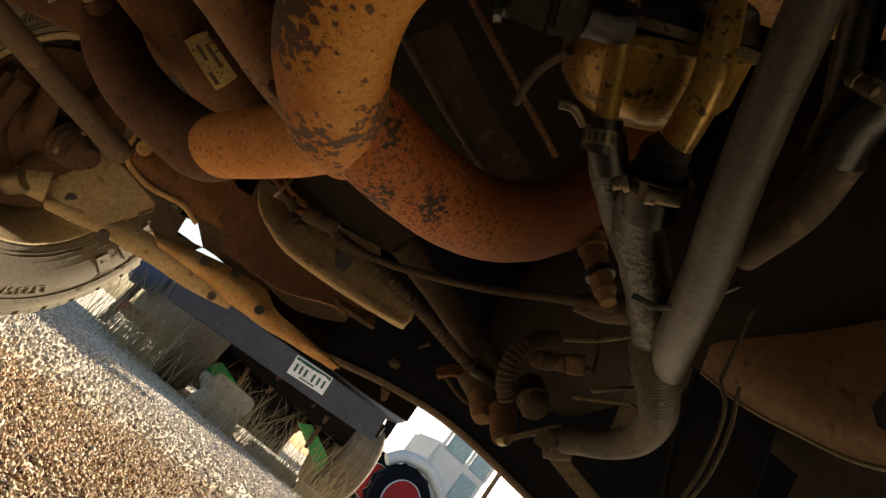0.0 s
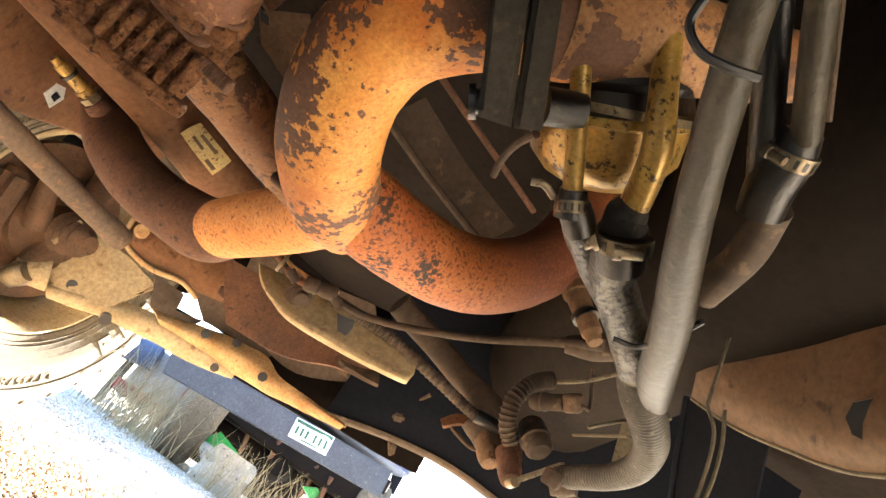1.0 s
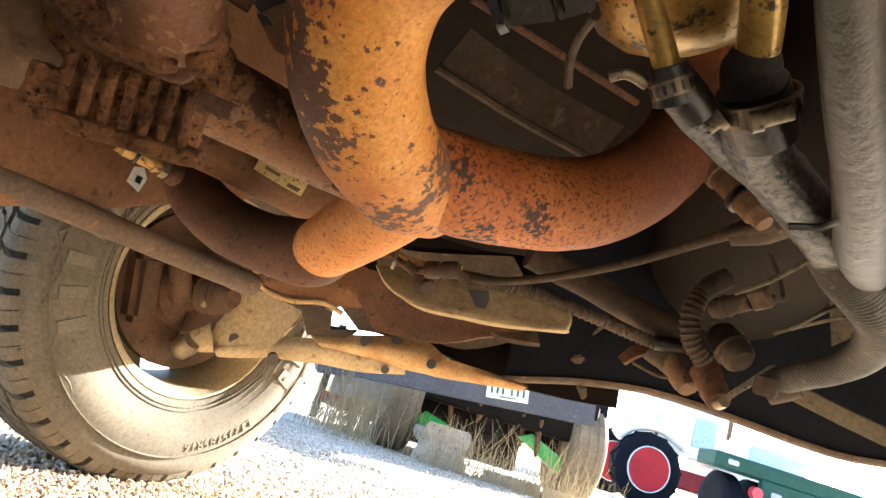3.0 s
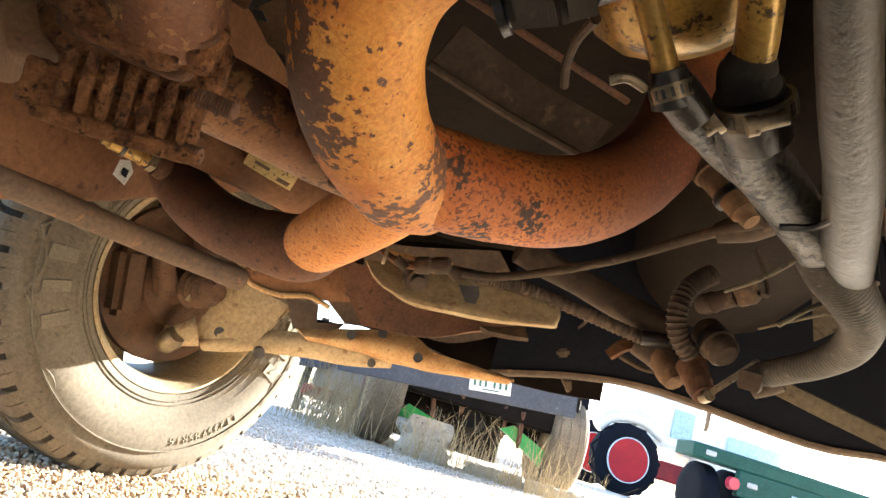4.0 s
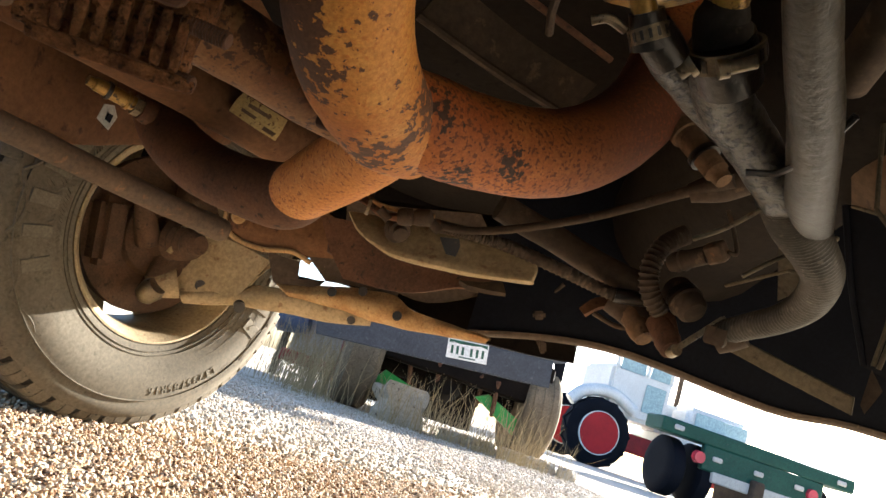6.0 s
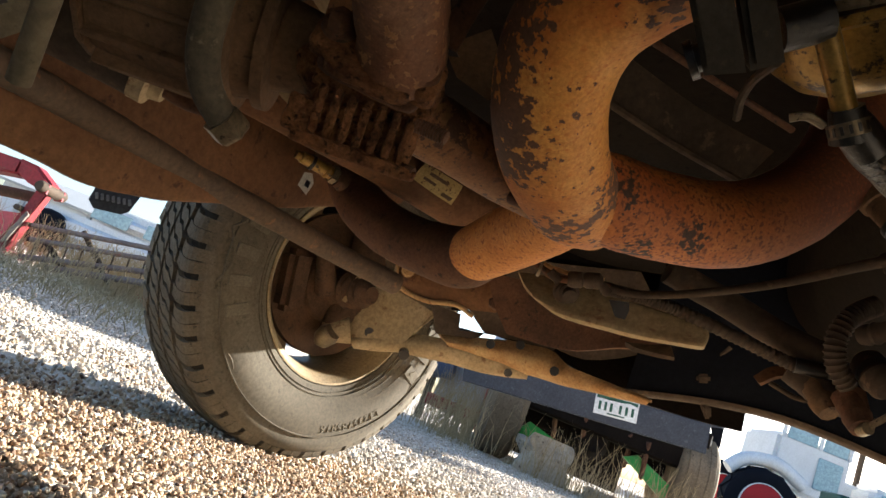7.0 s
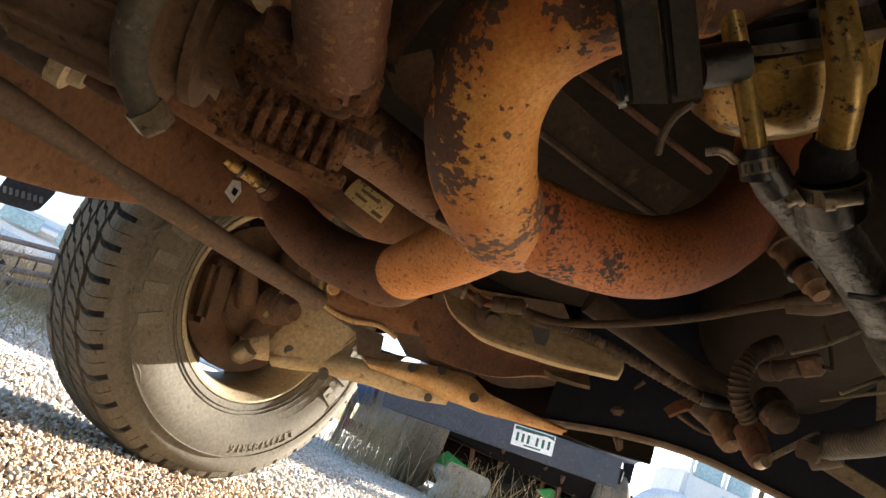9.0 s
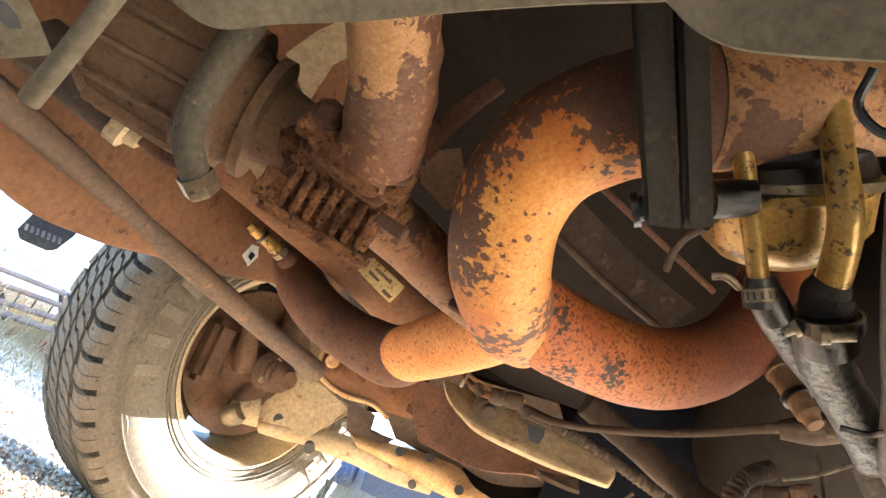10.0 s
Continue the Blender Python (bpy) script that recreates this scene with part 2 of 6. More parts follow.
def ground_material():
    m, t, b, co = nodes("gravel_and_dirt")
    v = t.nodes.new("ShaderNodeTexVoronoi")
    v.inputs["Scale"].default_value = 95
    t.links.new(co, v.inputs["Vector"])
    stones = ramp(t, v.outputs["Color"], [(0.0, (0.30, 0.20, 0.11)), (0.35, (0.47, 0.36, 0.23)), (0.65, (0.58, 0.48, 0.34)), (1.0, (0.70, 0.63, 0.52))])
    dirt = mixed(t, noise_of(t, co, 40, 8, 0.7), (0.47, 0.40, 0.31), (0.62, 0.54, 0.43))
    col = mixed(t, step(t, noise_of(t, co, 1.3, 5), 0.42, 0.6), stones, mixed(t, 0.55, stones, dirt))
    dot = t.nodes.new("ShaderNodeVectorMath")
    dot.operation = "DOT_PRODUCT"
    t.links.new(co, dot.inputs[0])
    dot.inputs[1].default_value = BARE
    wav = t.nodes.new("ShaderNodeMath")
    wav.operation = "MULTIPLY_ADD"
    t.links.new(noise_of(t, co, 3, 6), wav.inputs[0])
    wav.inputs[1].default_value = 0.9
    t.links.new(dot.outputs["Value"], wav.inputs[2])
    far = step(t, wav.outputs[0], BARE_FROM + 0.3, BARE_FROM + 0.65)
    col = mixed(t, far, col, dirt)
    t.links.new(col, b.inputs["Base Color"])
    b.inputs["Roughness"].default_value = 0.95
    bumped(t, b, v.outputs["Distance"], 1.0, 0.006)
    return m


def stone_material(name, tones):
    m, t, b, co = nodes(name)
    g = t.nodes.new("ShaderNodeNewGeometry")
    col = ramp(t, g.outputs["Random Per Island"], list(zip((0.0, 0.2, 0.55, 0.85, 1.0), tones)))
    col = mixed(t, 0.3, col, ramp(t, noise_of(t, co, 300, 4), [(0.3, (0.5, 0.5, 0.5)), (0.7, (1, 1, 1))]), "MULTIPLY")
    t.links.new(col, b.inputs["Base Color"])
    b.inputs["Roughness"].default_value = 0.8
    return m


GROUND = ground_material()
STONES = stone_material("gravel_stones", ((0.12, 0.07, 0.045), (0.36, 0.22, 0.115), (0.52, 0.37, 0.225), (0.64, 0.51, 0.35), (0.76, 0.71, 0.62)))
GRIT = stone_material("dirt_grit", ((0.30, 0.245, 0.18), (0.44, 0.375, 0.29), (0.52, 0.45, 0.35), (0.60, 0.52, 0.42), (0.66, 0.61, 0.53)))


# ---- shaping helpers ----
def V(p):
    return Vector(p)


def thing(name, at, label, category, group="", kind=""):
    ob = new(name)
    ob.empty_display_size = 0.05
    ob.location = at
    return tagged(ob, label, category, group, kind)


def part(name, bm, material, parent=None, label="", smooth=True):
    me = bpy.data.meshes.new(name)
    bmesh.ops.recalc_face_normals(bm, faces=bm.faces)
    bm.to_mesh(me)
    bm.free()
    me.materials.append(material)
    if smooth:
        me.polygons.foreach_set("use_smooth", [True] * len(me.polygons))
        me.set_sharp_from_angle(angle=radians(40))
    ob = new(name, me)
    if parent:
        ob.parent = parent
        home = Vector((0, 0, 0)) if parent.parent else Vector(parent.location)
        ob.matrix_parent_inverse = Matrix.Translation(-home)
    return tagged(ob, label)


def spline(pts, n):
    pts = [Vector(p) for p in pts]
    if len(pts) == 2:
        return [pts[0].lerp(pts[1], i / n) for i in range(n + 1)]
    ext = [2 * pts[0] - pts[1], *pts, 2 * pts[-1] - pts[-2]]
    out = []
    for i in range(1, len(ext) - 2):
        a, b, c, d = ext[i - 1 : i + 3]
        for k in range(n):
            s = k / n
            out.append(0.5 * (2 * b + (c - a) * s + (2 * a - 5 * b + 4 * c - d) * s * s + (3 * b - a - 3 * c + d) * s**3))
    out.append(pts[-1])
    return out


def tube(pts, radius, seg=16, n=8, ribs=0.0, pitch=0.006, lumps=0.0, bm=None):
    """A round pipe along a curve. radius: one, or one per point. ribs: depth of corrugation."""
    bm = bm or bmesh.new()
    if ribs:
        length = sum((Vector(b) - Vector(a)).length for a, b in zip(pts, pts[1:]))
        n = max(4, int(length / (pitch / 3) / (len(pts) - 1)))
    line = spline(pts, n)
    radii = radius if isinstance(radius, (list, tuple)) else [radius] * len(pts)
    rings, side, run = [], None, 0.0
    for i, p in enumerate(line):
        ahead = (line[min(i + 1, len(line) - 1)] - line[max(i - 1, 0)]).normalized()
        side = (side - ahead * side.dot(ahead)).normalized() if side else ahead.orthogonal().normalized()
        up = ahead.cross(side)
        s = i / (len(line) - 1) * (len(radii) - 1)
        k = min(int(s), len(radii) - 2)
        r = radii[k] + (radii[k + 1] - radii[k]) * (s - k)
        if i:
            run += (p - line[i - 1]).length
        if ribs:
            r += ribs * (0.5 + 0.5 * math.cos(2 * math.pi * i / 3)) - ribs / 2
        ring = []
        for j in range(seg):
            a = 2 * math.pi * j / seg
            q = side * math.cos(a) + up * math.sin(a)
            rr = r * (1 + lumps * noise.noise((p + q * r) * 60))
            ring.append(bm.verts.new(p + q * rr))
        rings.append(ring)
    for a, b in zip(rings, rings[1:]):
        for j in range(seg):
            bm.faces.new((a[j], a[(j + 1) % seg], b[(j + 1) % seg], b[j]))
    bm.faces.new(rings[0][::-1])
    bm.faces.new(rings[-1])
    return bm


def lathe(a, b, profile, seg=32, bm=None, closed=False):
    """Turns (way along a to b, radius) round the line from a to b. Ways run from 0 to 1."""
    bm = bm or bmesh.new()
    a, b = Vector(a), Vector(b)
    ahead = (b - a).normalized()
    side = ahead.orthogonal().normalized()
    up = ahead.cross(side)
    rings = []
    for s, r in profile:
        c = a.lerp(b, s)
        rings.append([bm.verts.new(c + (side * math.cos(2 * math.pi * j / seg) + up * math.sin(2 * math.pi * j / seg)) * r) for j in range(seg)])
    pairs = list(zip(rings, rings[1:])) + ([(rings[-1], rings[0])] if closed else [])
    for p, q in pairs:
        for j in range(seg):
            bm.faces.new((p[j], p[(j + 1) % seg], q[(j + 1) % seg], q[j]))
    if not closed:
        bm.faces.new(rings[0][::-1])
        bm.faces.new(rings[-1])
    return bm


def plate(outline, thick, bm=None, bevel=0.0):
    """A flat or slightly bent plate with the given outline."""
    bm = bm or bmesh.new()
    pts = [Vector(p) for p in outline]
    c = sum(pts, Vector()) / len(pts)
    nrm = sum(((p - c).cross(q - c) for p, q in zip(pts, pts[1:] + pts[:1])), Vector()).normalized()
    front = [bm.verts.new(p + nrm * thick / 2) for p in pts]
    back = [bm.verts.new(p - nrm * thick / 2) for p in pts]
    n = len(pts)
    faces = [bm.faces.new(front), bm.faces.new(back[::-1])]
    for i in range(n):
        bm.faces.new((front[i], back[i], back[(i + 1) % n], front[(i + 1) % n]))
    if bevel:
        edges = list({e for f in faces for e in f.edges})
        bmesh.ops.bevel(bm, geom=edges, offset=bevel, segments=2, affect="EDGES", clamp_overlap=True)
    bmesh.ops.triangulate(bm, faces=[f for f in bm.faces if len(f.verts) > 4])
    return bm


def sheet(rows, thick, n=4, m=4, rough=0.0, bm=None):
    """A pressed sheet through rows of points (all rows equally long), smoothed both ways, with a thickness."""
    bm = bm or bmesh.new()
    fine = [spline(r, n) for r in rows]
    cols = [spline([r[j] for r in fine], m) for j in range(len(fine[0]))]
    grid = [[cols[j][i] for j in range(len(cols))] for i in range(len(cols[0]))]
    h, w = len(grid), len(grid[0])
    top, low = [], []
    for i in range(h):
        a, b = [], []
        for j in range(w):
            du = grid[i][min(j + 1, w - 1)] - grid[i][max(j - 1, 0)]
            dv = grid[min(i + 1, h - 1)][j] - grid[max(i - 1, 0)][j]
            nn = du.cross(dv).normalized()
            p = grid[i][j] + nn * rough * noise.noise(grid[i][j] * 14)
            a.append(bm.verts.new(p + nn * thick / 2))
            b.append(bm.verts.new(p - nn * thick / 2))
        top.append(a)
        low.append(b)
    for g, flip in ((top, False), (low, True)):
        for i in range(h - 1):
            for j in range(w - 1):
                f = (g[i][j], g[i][j + 1], g[i + 1][j + 1], g[i + 1][j])
                bm.faces.new(f[::-1] if flip else f)
    rim = [(0, j) for j in range(w)] + [(i, w - 1) for i in range(1, h)] + [(h - 1, j) for j in range(w - 2, -1, -1)] + [(i, 0) for i in range(h - 2, 0, -1)]
    for (i, j), (k, l) in zip(rim, rim[1:] + rim[:1]):
        bm.faces.new((top[k][l], top[i][j], low[i][j], low[k][l]))
    return bm


def block(c, axes, size, bevel=0.002, bm=None, seg=1):
    """A box with the given half-way point, three axes and three sizes."""
    bm = bm or bmesh.new()
    m = Matrix.Identity(4)
    for i in range(3):
        m.col[i].xyz = Vector(axes[i]).normalized() * size[i]
    m.translation = c
    made = bmesh.ops.create_cube(bm, size=1.0, matrix=m)
    if bevel:
        edges = list({e for v in made["verts"] for e in v.link_edges})
        bmesh.ops.bevel(bm, geom=edges, offset=bevel, segments=seg, affect="EDGES", clamp_overlap=True)
    return bm


def crusted(c, axes, size, amp=0.0025, seed=0.0, cuts=7):
    """A corroded block: a finely cut box with rounded corners and a pitted, swollen skin."""
    bm = bmesh.new()
    bmesh.ops.create_cube(bm, size=1.0)
    bmesh.ops.subdivide_edges(bm, edges=list(bm.edges), cuts=cuts, use_grid_fill=True)
    ax = [Vector(a).normalized() for a in axes]
    for v in bm.verts:
        q = v.co * 2
        k = 1 - 0.10 * max(0.0, (abs(q.x) ** 6 + abs(q.y) ** 6 + abs(q.z) ** 6) - 1)
        p = Vector(c) + sum((ax[i] * v.co[i] * size[i] * k for i in range(3)), Vector())
        d = p - Vector(c)
        j = noise.noise(p * 130 + Vector((seed, 0, 0))) + 0.6 * noise.noise(p * 300)
        v.co = p + d.normalized() * amp * j
    return bm


def frame_of(along, near):
    """Three square axes: the first along a way, the second as near as can be to another."""
    u = Vector(along).normalized()
    v = Vector(near)
    v = (v - u * v.dot(u)).normalized()
    return u, v, u.cross(v)


def hexhead(a, b, r, bm=None):
    return lathe(a, b, [(0, r), (0.8, r), (1.0, r * 0.82)], 6, bm)


def thread(a, b, r, bm=None):
    n = max(4, int((Vector(b) - Vector(a)).length / 0.0022))
    return lathe(a, b, [(i / (2 * n), r if i % 2 else r * 0.82) for i in range(2 * n + 1)], 10, bm)


def clamp(c, ahead, r, width, parent, material=None):
    """A worm-drive hose clamp: slotted band and screw housing."""
    c, ahead = Vector(c), Vector(ahead).normalized()
    band = part("band", lathe(c - ahead * width / 2, c + ahead * width / 2, [(0, r * 0.95), (0, r * 1.06), (1, r * 1.06), (1, r * 0.95)], 28, closed=True), material or STEEL, parent)
    side = ahead.orthogonal().normalized()
    bm = bmesh.new()
    for k in range(16):
        a = 2 * math.pi * k / 16
        d = side * math.cos(a) + ahead.cross(side) * math.sin(a)
        block(c + d * r * 1.065, frame_of(ahead, d), (width * 0.6, r * 0.03, r * 0.16), 0, bm)
    tagged(part("slots", bm, GREASE, parent, "dark slots of the clamp band"), kind="stuff")
    d = -side
    part("screw", lathe(c + d * r * 1.2 - ahead.cross(d) * r * 0.5, c + d * r * 1.2 + ahead.cross(d) * r * 0.5, [(0, r * 0.2), (0.7, r * 0.2), (0.72, r * 0.28), (1, r * 0.28)], 10), STEEL, parent)
    return band


# ---- ground ----
bm = bmesh.new()
rng = np.random.default_rng(3)
xs = np.unique(np.concatenate([np.linspace(-60, -4, 15), np.linspace(-4, 4, 81), np.linspace(4, 60, 15)]))
ys = np.unique(np.concatenate([np.linspace(-40, -1, 14), np.linspace(-1, 8, 91), np.linspace(8, 90, 20)]))
grid = [[bm.verts.new((x, y, 0.012 * noise.noise((x * 1.3, y * 1.3, 0)) * min(1, abs(x) + abs(y) / 3) - 0.004)) for x in xs] for y in ys]
for a, b in zip(grid, grid[1:]):
    for j in range(len(xs) - 1):
        bm.faces.new((a[j], a[j + 1], b[j + 1], b[j]))
tagged(part("ground", bm, GROUND), "sunlit tan gravel and pale dirt yard", "ground", kind="structure")


def stones(count, x0, x1, y0, y1, lo, hi, seed, side=1, material=None, label="loose tan and brown gravel stones on the yard"):
    """Loose stones, each a squashed and turned little lump, in one mesh."""
    rng = np.random.default_rng(seed)
    t = (1 + 5**0.5) / 2
    v = np.array([(-1, t, 0), (1, t, 0), (-1, -t, 0), (1, -t, 0), (0, -1, t), (0, 1, t), (0, -1, -t), (0, 1, -t), (t, 0, -1), (t, 0, 1), (-t, 0, -1), (-t, 0, 1)]) / 1.9
    f = np.array([(0, 11, 5), (0, 5, 1), (0, 1, 7), (0, 7, 10), (0, 10, 11), (1, 5, 9), (5, 11, 4), (11, 10, 2), (10, 7, 6), (7, 1, 8), (3, 9, 4), (3, 4, 2), (3, 2, 6), (3, 6, 8), (3, 8, 9), (4, 9, 5), (2, 4, 11), (6, 2, 10), (8, 6, 7), (9, 8, 1)])
    size = rng.uniform(lo, hi, (count, 1, 1)) * rng.uniform(0.6, 1.0, (count, 1, 3))
    q = rng.normal(size=(count, 4))
    q /= np.linalg.norm(q, axis=1, keepdims=True)
    w, x, y, z = q.T
    rot = np.stack([1 - 2 * (y * y + z * z), 2 * (x * y - w * z), 2 * (x * z + w * y), 2 * (x * y + w * z), 1 - 2 * (x * x + z * z), 2 * (y * z - w * x), 2 * (x * z - w * y), 2 * (y * z + w * x), 1 - 2 * (x * x + y * y)], 1).reshape(-1, 3, 3)
    pts = np.einsum("nij,nkj->nki", rot, v[None] * rng.uniform(0.8, 1.2, (count, 12, 1)) * size)
    at = np.stack([rng.uniform(x0, x1, count), rng.uniform(y0, y1, count), rng.uniform(0.0, 0.35, count) * size[:, 0, 2]], 1)
    pts += at[:, None]
    keep = side * (at @ np.array(BARE) - BARE_FROM) < rng.normal(size=count) * 0.10 + (rng.random(count) < 0.06) * 2.0
    pts, count = pts[keep], int(keep.sum())
    faces = (f[None] + 12 * np.arange(count)[:, None, None]).reshape(-1, 3)
    me = bpy.data.meshes.new("gravel")
    me.from_pydata(pts.reshape(-1, 3).tolist(), [], faces.tolist())
    me.materials.append(material or STONES)
    return tagged(new("gravel", me), label, "gravel", kind="stuff")


stones(62000, -1.5, 0.55, 0.45, 2.3, 0.0022, 0.0062, 5)
stones(14000, -2.6, 1.6, 2.2, 4.2, 0.004, 0.008, 6)
stones(42000, -2.8, 2.2, 1.6, 5.4, 0.004, 0.010, 7, -1, GRIT, "pale dusty grit and dirt crumbs on bare ground")

# ---- truck underbody ----
RIGHT, FORE = Vector((0.959, -0.282, 0)), Vector((0.282, 0.959, 0))


def at_truck(r, f, z):
    """A point by metres to the truck's right, ahead, and up."""
    return RIGHT * r + FORE * f + Vector((0, 0, z))


under = thing("truck_underbody", at_truck(0, 0.6, 0.78), "dusty underbody floor of a pickup truck, its deep shade painted near-black", "vehicle floor")
bm = bmesh.new()
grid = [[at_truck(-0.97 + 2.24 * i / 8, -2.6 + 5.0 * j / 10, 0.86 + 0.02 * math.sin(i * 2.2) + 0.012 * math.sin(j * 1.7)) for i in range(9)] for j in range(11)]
part("floor_pan", sheet(grid, 0.02, 3, 3), SHADE_BLACK, under)
part("tunnel", tube([at_truck(0.25, -2.2, 0.86), at_truck(0.25, 0.5, 0.80), at_truck(0.25, 1.6, 0.76)], [0.16, 0.15, 0.17], 24), SHADE_BLACK, under)
# Unseen rear and side panels added to block light from behind and right.
part("rear_light_block", sheet([[at_truck(-0.9 + 2.2 * i / 4, -2.5, z) for i in range(5)] for z in (0.42, 0.66, 0.88)], 0.02), SHADE_BLACK, under)
part("side_light_block", sheet([[at_truck(1.25, f, z) for f in (-2.6, -1, 0.8, 2.5)] for z in (0.38, 0.6, 0.88)], 0.02), SHADE_BLACK, under)
part("front_light_block", sheet([[at_truck(1.22, f, z) for f in (1.35, 1.8, 2.5)] for z in (0.62, 0.75, 0.88)], 0.02), SHADE_BLACK, under)
# Added near-black sheet closes the view ahead, standing in for deep shade.
part("dark_front_sheet", sheet([[at_truck(-0.75 + 2.1 * i / 4, 2.25, z) for i in range(5)] for z in (0.60, 0.72, 0.86)], 0.02), SHADE_BLACK, under)

# cab and bed over the frame, unseen from below, added to cast its shadow
cab_body = thing("unseen_pickup_body", at_truck(0.1, -0.4, 0.9), "dusty pickup cab and bed over the frame, unseen, added for their shadow", "pickup body")
for name, f0, f1, z0, z1, r0, r1 in (("hood", 1.2, 2.6, 0.90, 1.22, -0.92, 1.16), ("cab", -0.6, 1.2, 0.90, 1.28, -0.98, 1.22), ("cab_roof", -0.4, 0.7, 1.28, 1.82, -0.8, 1.04), ("bed", -2.9, -0.62, 0.90, 1.38, -0.98, 1.22)):
    part(name, block(at_truck((r0 + r1) / 2, (f0 + f1) / 2, (z0 + z1) / 2), (RIGHT, FORE, (0, 0, 1)), (r1 - r0, f1 - f0, z1 - z0), 0.05, seg=2), BROWN, cab_body)
# rocker side out of view, added to cut sky fill from the left
part("unseen_rocker", sheet([[at_truck(-0.98, f, z) for f in (-2.9, -1.6, -0.4, 0.9)] for z in (0.56, 0.7, 0.9)], 0.02), BROWN, cab_body)

# frame rail, a deep pressed channel beyond the pipes
rail = thing("frame_rail", (-0.429, 0.982, 0.327), "rust-brown painted steel frame rail with a rolled lower edge", "frame rail")
low = [(-0.494, 0.759, 0.307), (-0.471, 0.838, 0.313), (-0.446, 0.923, 0.318), (-0.409, 1.049, 0.362), (-0.351, 1.248, 0.443), (-0.255, 1.573, 0.596)]
mid = [V(p) + Vector((0, 0, 0.10)) for p in low]
top = [Vector((p[0], p[1], 0.86)) for p in low]
lip = [V(p) - RIGHT * 0.05 + Vector((0, 0, 0.004)) for p in low]
part("web", sheet([top, mid, [V(p) + Vector((0, 0, 0.012)) for p in low], [V(p) - RIGHT * 0.012 for p in low], lip], 0.005, 5, 5, 0.004), BROWN, rail)
# unseen rail run further back, added to keep out skylight from the left
rear = [V(low[0]) - FORE * b for b in (0.0, 0.6, 1.5, 2.9)]
part("unseen_rear_web", sheet([[Vector((p.x, p.y, 0.86)) for p in rear], rear, [p - RIGHT * 0.05 for p in rear]], 0.005), BROWN, rail)
mark = (-0.355, 1.233, 0.482)
bm = plate([V(mark) + RIGHT * 0.004 + FORE * a + Vector((0, 0, b)) for a, b in ((-0.018, -0.012), (0.014, -0.016), (0.02, 0.008), (0.004, 0.02), (-0.016, 0.012))], 0.001)
part("sticker", bm, PALE, rail, "small pale worn sticker")
part("sticker_print", plate([V(mark) + RIGHT * 0.006 + FORE * a + Vector((0, 0, b)) for a, b in ((-0.004, -0.006), (0.008, -0.006), (0.008, 0.006), (-0.004, 0.004))], 0.001), BLACK, rail, "dark print on the sticker")

# front cross panel
val = thing("front_valance", (0.551, 1.539, 0.434), "dark blue-black front valance with a dusty tan lower lip", "valance")
edge = [(0.327, 1.605, 0.399), (0.487, 1.558, 0.439), (0.646, 1.511, 0.455), (0.916, 1.432, 0.434), (1.062, 1.389, 0.449), (1.267, 1.329, 0.448)]
part("panel", sheet([[V(p) + Vector((0, 0, h)) - FORE * b for p in edge] for h, b in ((0.0, 0.0), (0.12, 0.015), (0.40, 0.03))], 0.008), BLACK, val)
part("lip", sheet([[V(p) - FORE * b + Vector((0, 0, h)) for p in edge] for h, b in ((0.012, -0.004), (-0.002, -0.008), (0.0, 0.008), (0.008, 0.012))], 0.003), UMBER, val, "dusty folded lip")

# ---- exhaust ----
ex = thing("exhaust_y_pipe", (0.035, 0.739, 0.438), "rusted orange exhaust Y-pipe with flaking dark scale", "exhaust pipe")
part("main_pipe", tube([(0.179, 0.492, 0.607), (0.122, 0.502, 0.575), (0.071, 0.512, 0.545), (0.033, 0.526, 0.525), (0.005, 0.547, 0.506), (-0.013, 0.58, 0.484), (-0.012, 0.621, 0.457), (0.005, 0.674, 0.441), (0.035, 0.739, 0.438), (0.06, 0.778, 0.441)], [0.026, 0.034, 0.040, 0.041, 0.041, 0.041, 0.0405, 0.041, 0.040, 0.03], 40, 10, lumps=0.02), RUST, ex)
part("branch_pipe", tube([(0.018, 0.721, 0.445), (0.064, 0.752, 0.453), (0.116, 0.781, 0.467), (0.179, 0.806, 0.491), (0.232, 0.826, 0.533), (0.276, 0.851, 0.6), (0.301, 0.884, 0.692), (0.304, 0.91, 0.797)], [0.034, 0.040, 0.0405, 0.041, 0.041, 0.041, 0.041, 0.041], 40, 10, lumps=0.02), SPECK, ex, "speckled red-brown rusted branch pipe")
part("sleeve", tube([(0.046, 0.793, 0.463), (0.025, 0.872, 0.454), (-0.013, 0.961, 0.437), (-0.049, 1.041, 0.422)], [0.037, 0.038, 0.0378, 0.0355], 40, 10, lumps=0.015), SLEEVE, ex, "plain bright orange rusted sleeve")
part("collar", tube([(-0.032, 1.009, 0.43), (-0.045, 1.034, 0.423), (-0.063, 1.051, 0.42), (-0.1, 1.075, 0.422)], [0.0366, 0.0402, 0.0408, 0.0385], 40, 6), DARK_RUST, ex, "dark brown clamped collar")
part("inlet_pipe", tube([(-0.057, 1.051, 0.422), (-0.1, 1.078, 0.422), (-0.171, 1.122, 0.436), (-0.24, 1.172, 0.471), (-0.293, 1.208, 0.523), (-0.36, 1.258, 0.579)], [0.036, 0.0375, 0.038, 0.0375, 0.036, 0.035], 32, 10, lumps=0.01), DARK_RUST, ex, "dark brown inlet pipe")
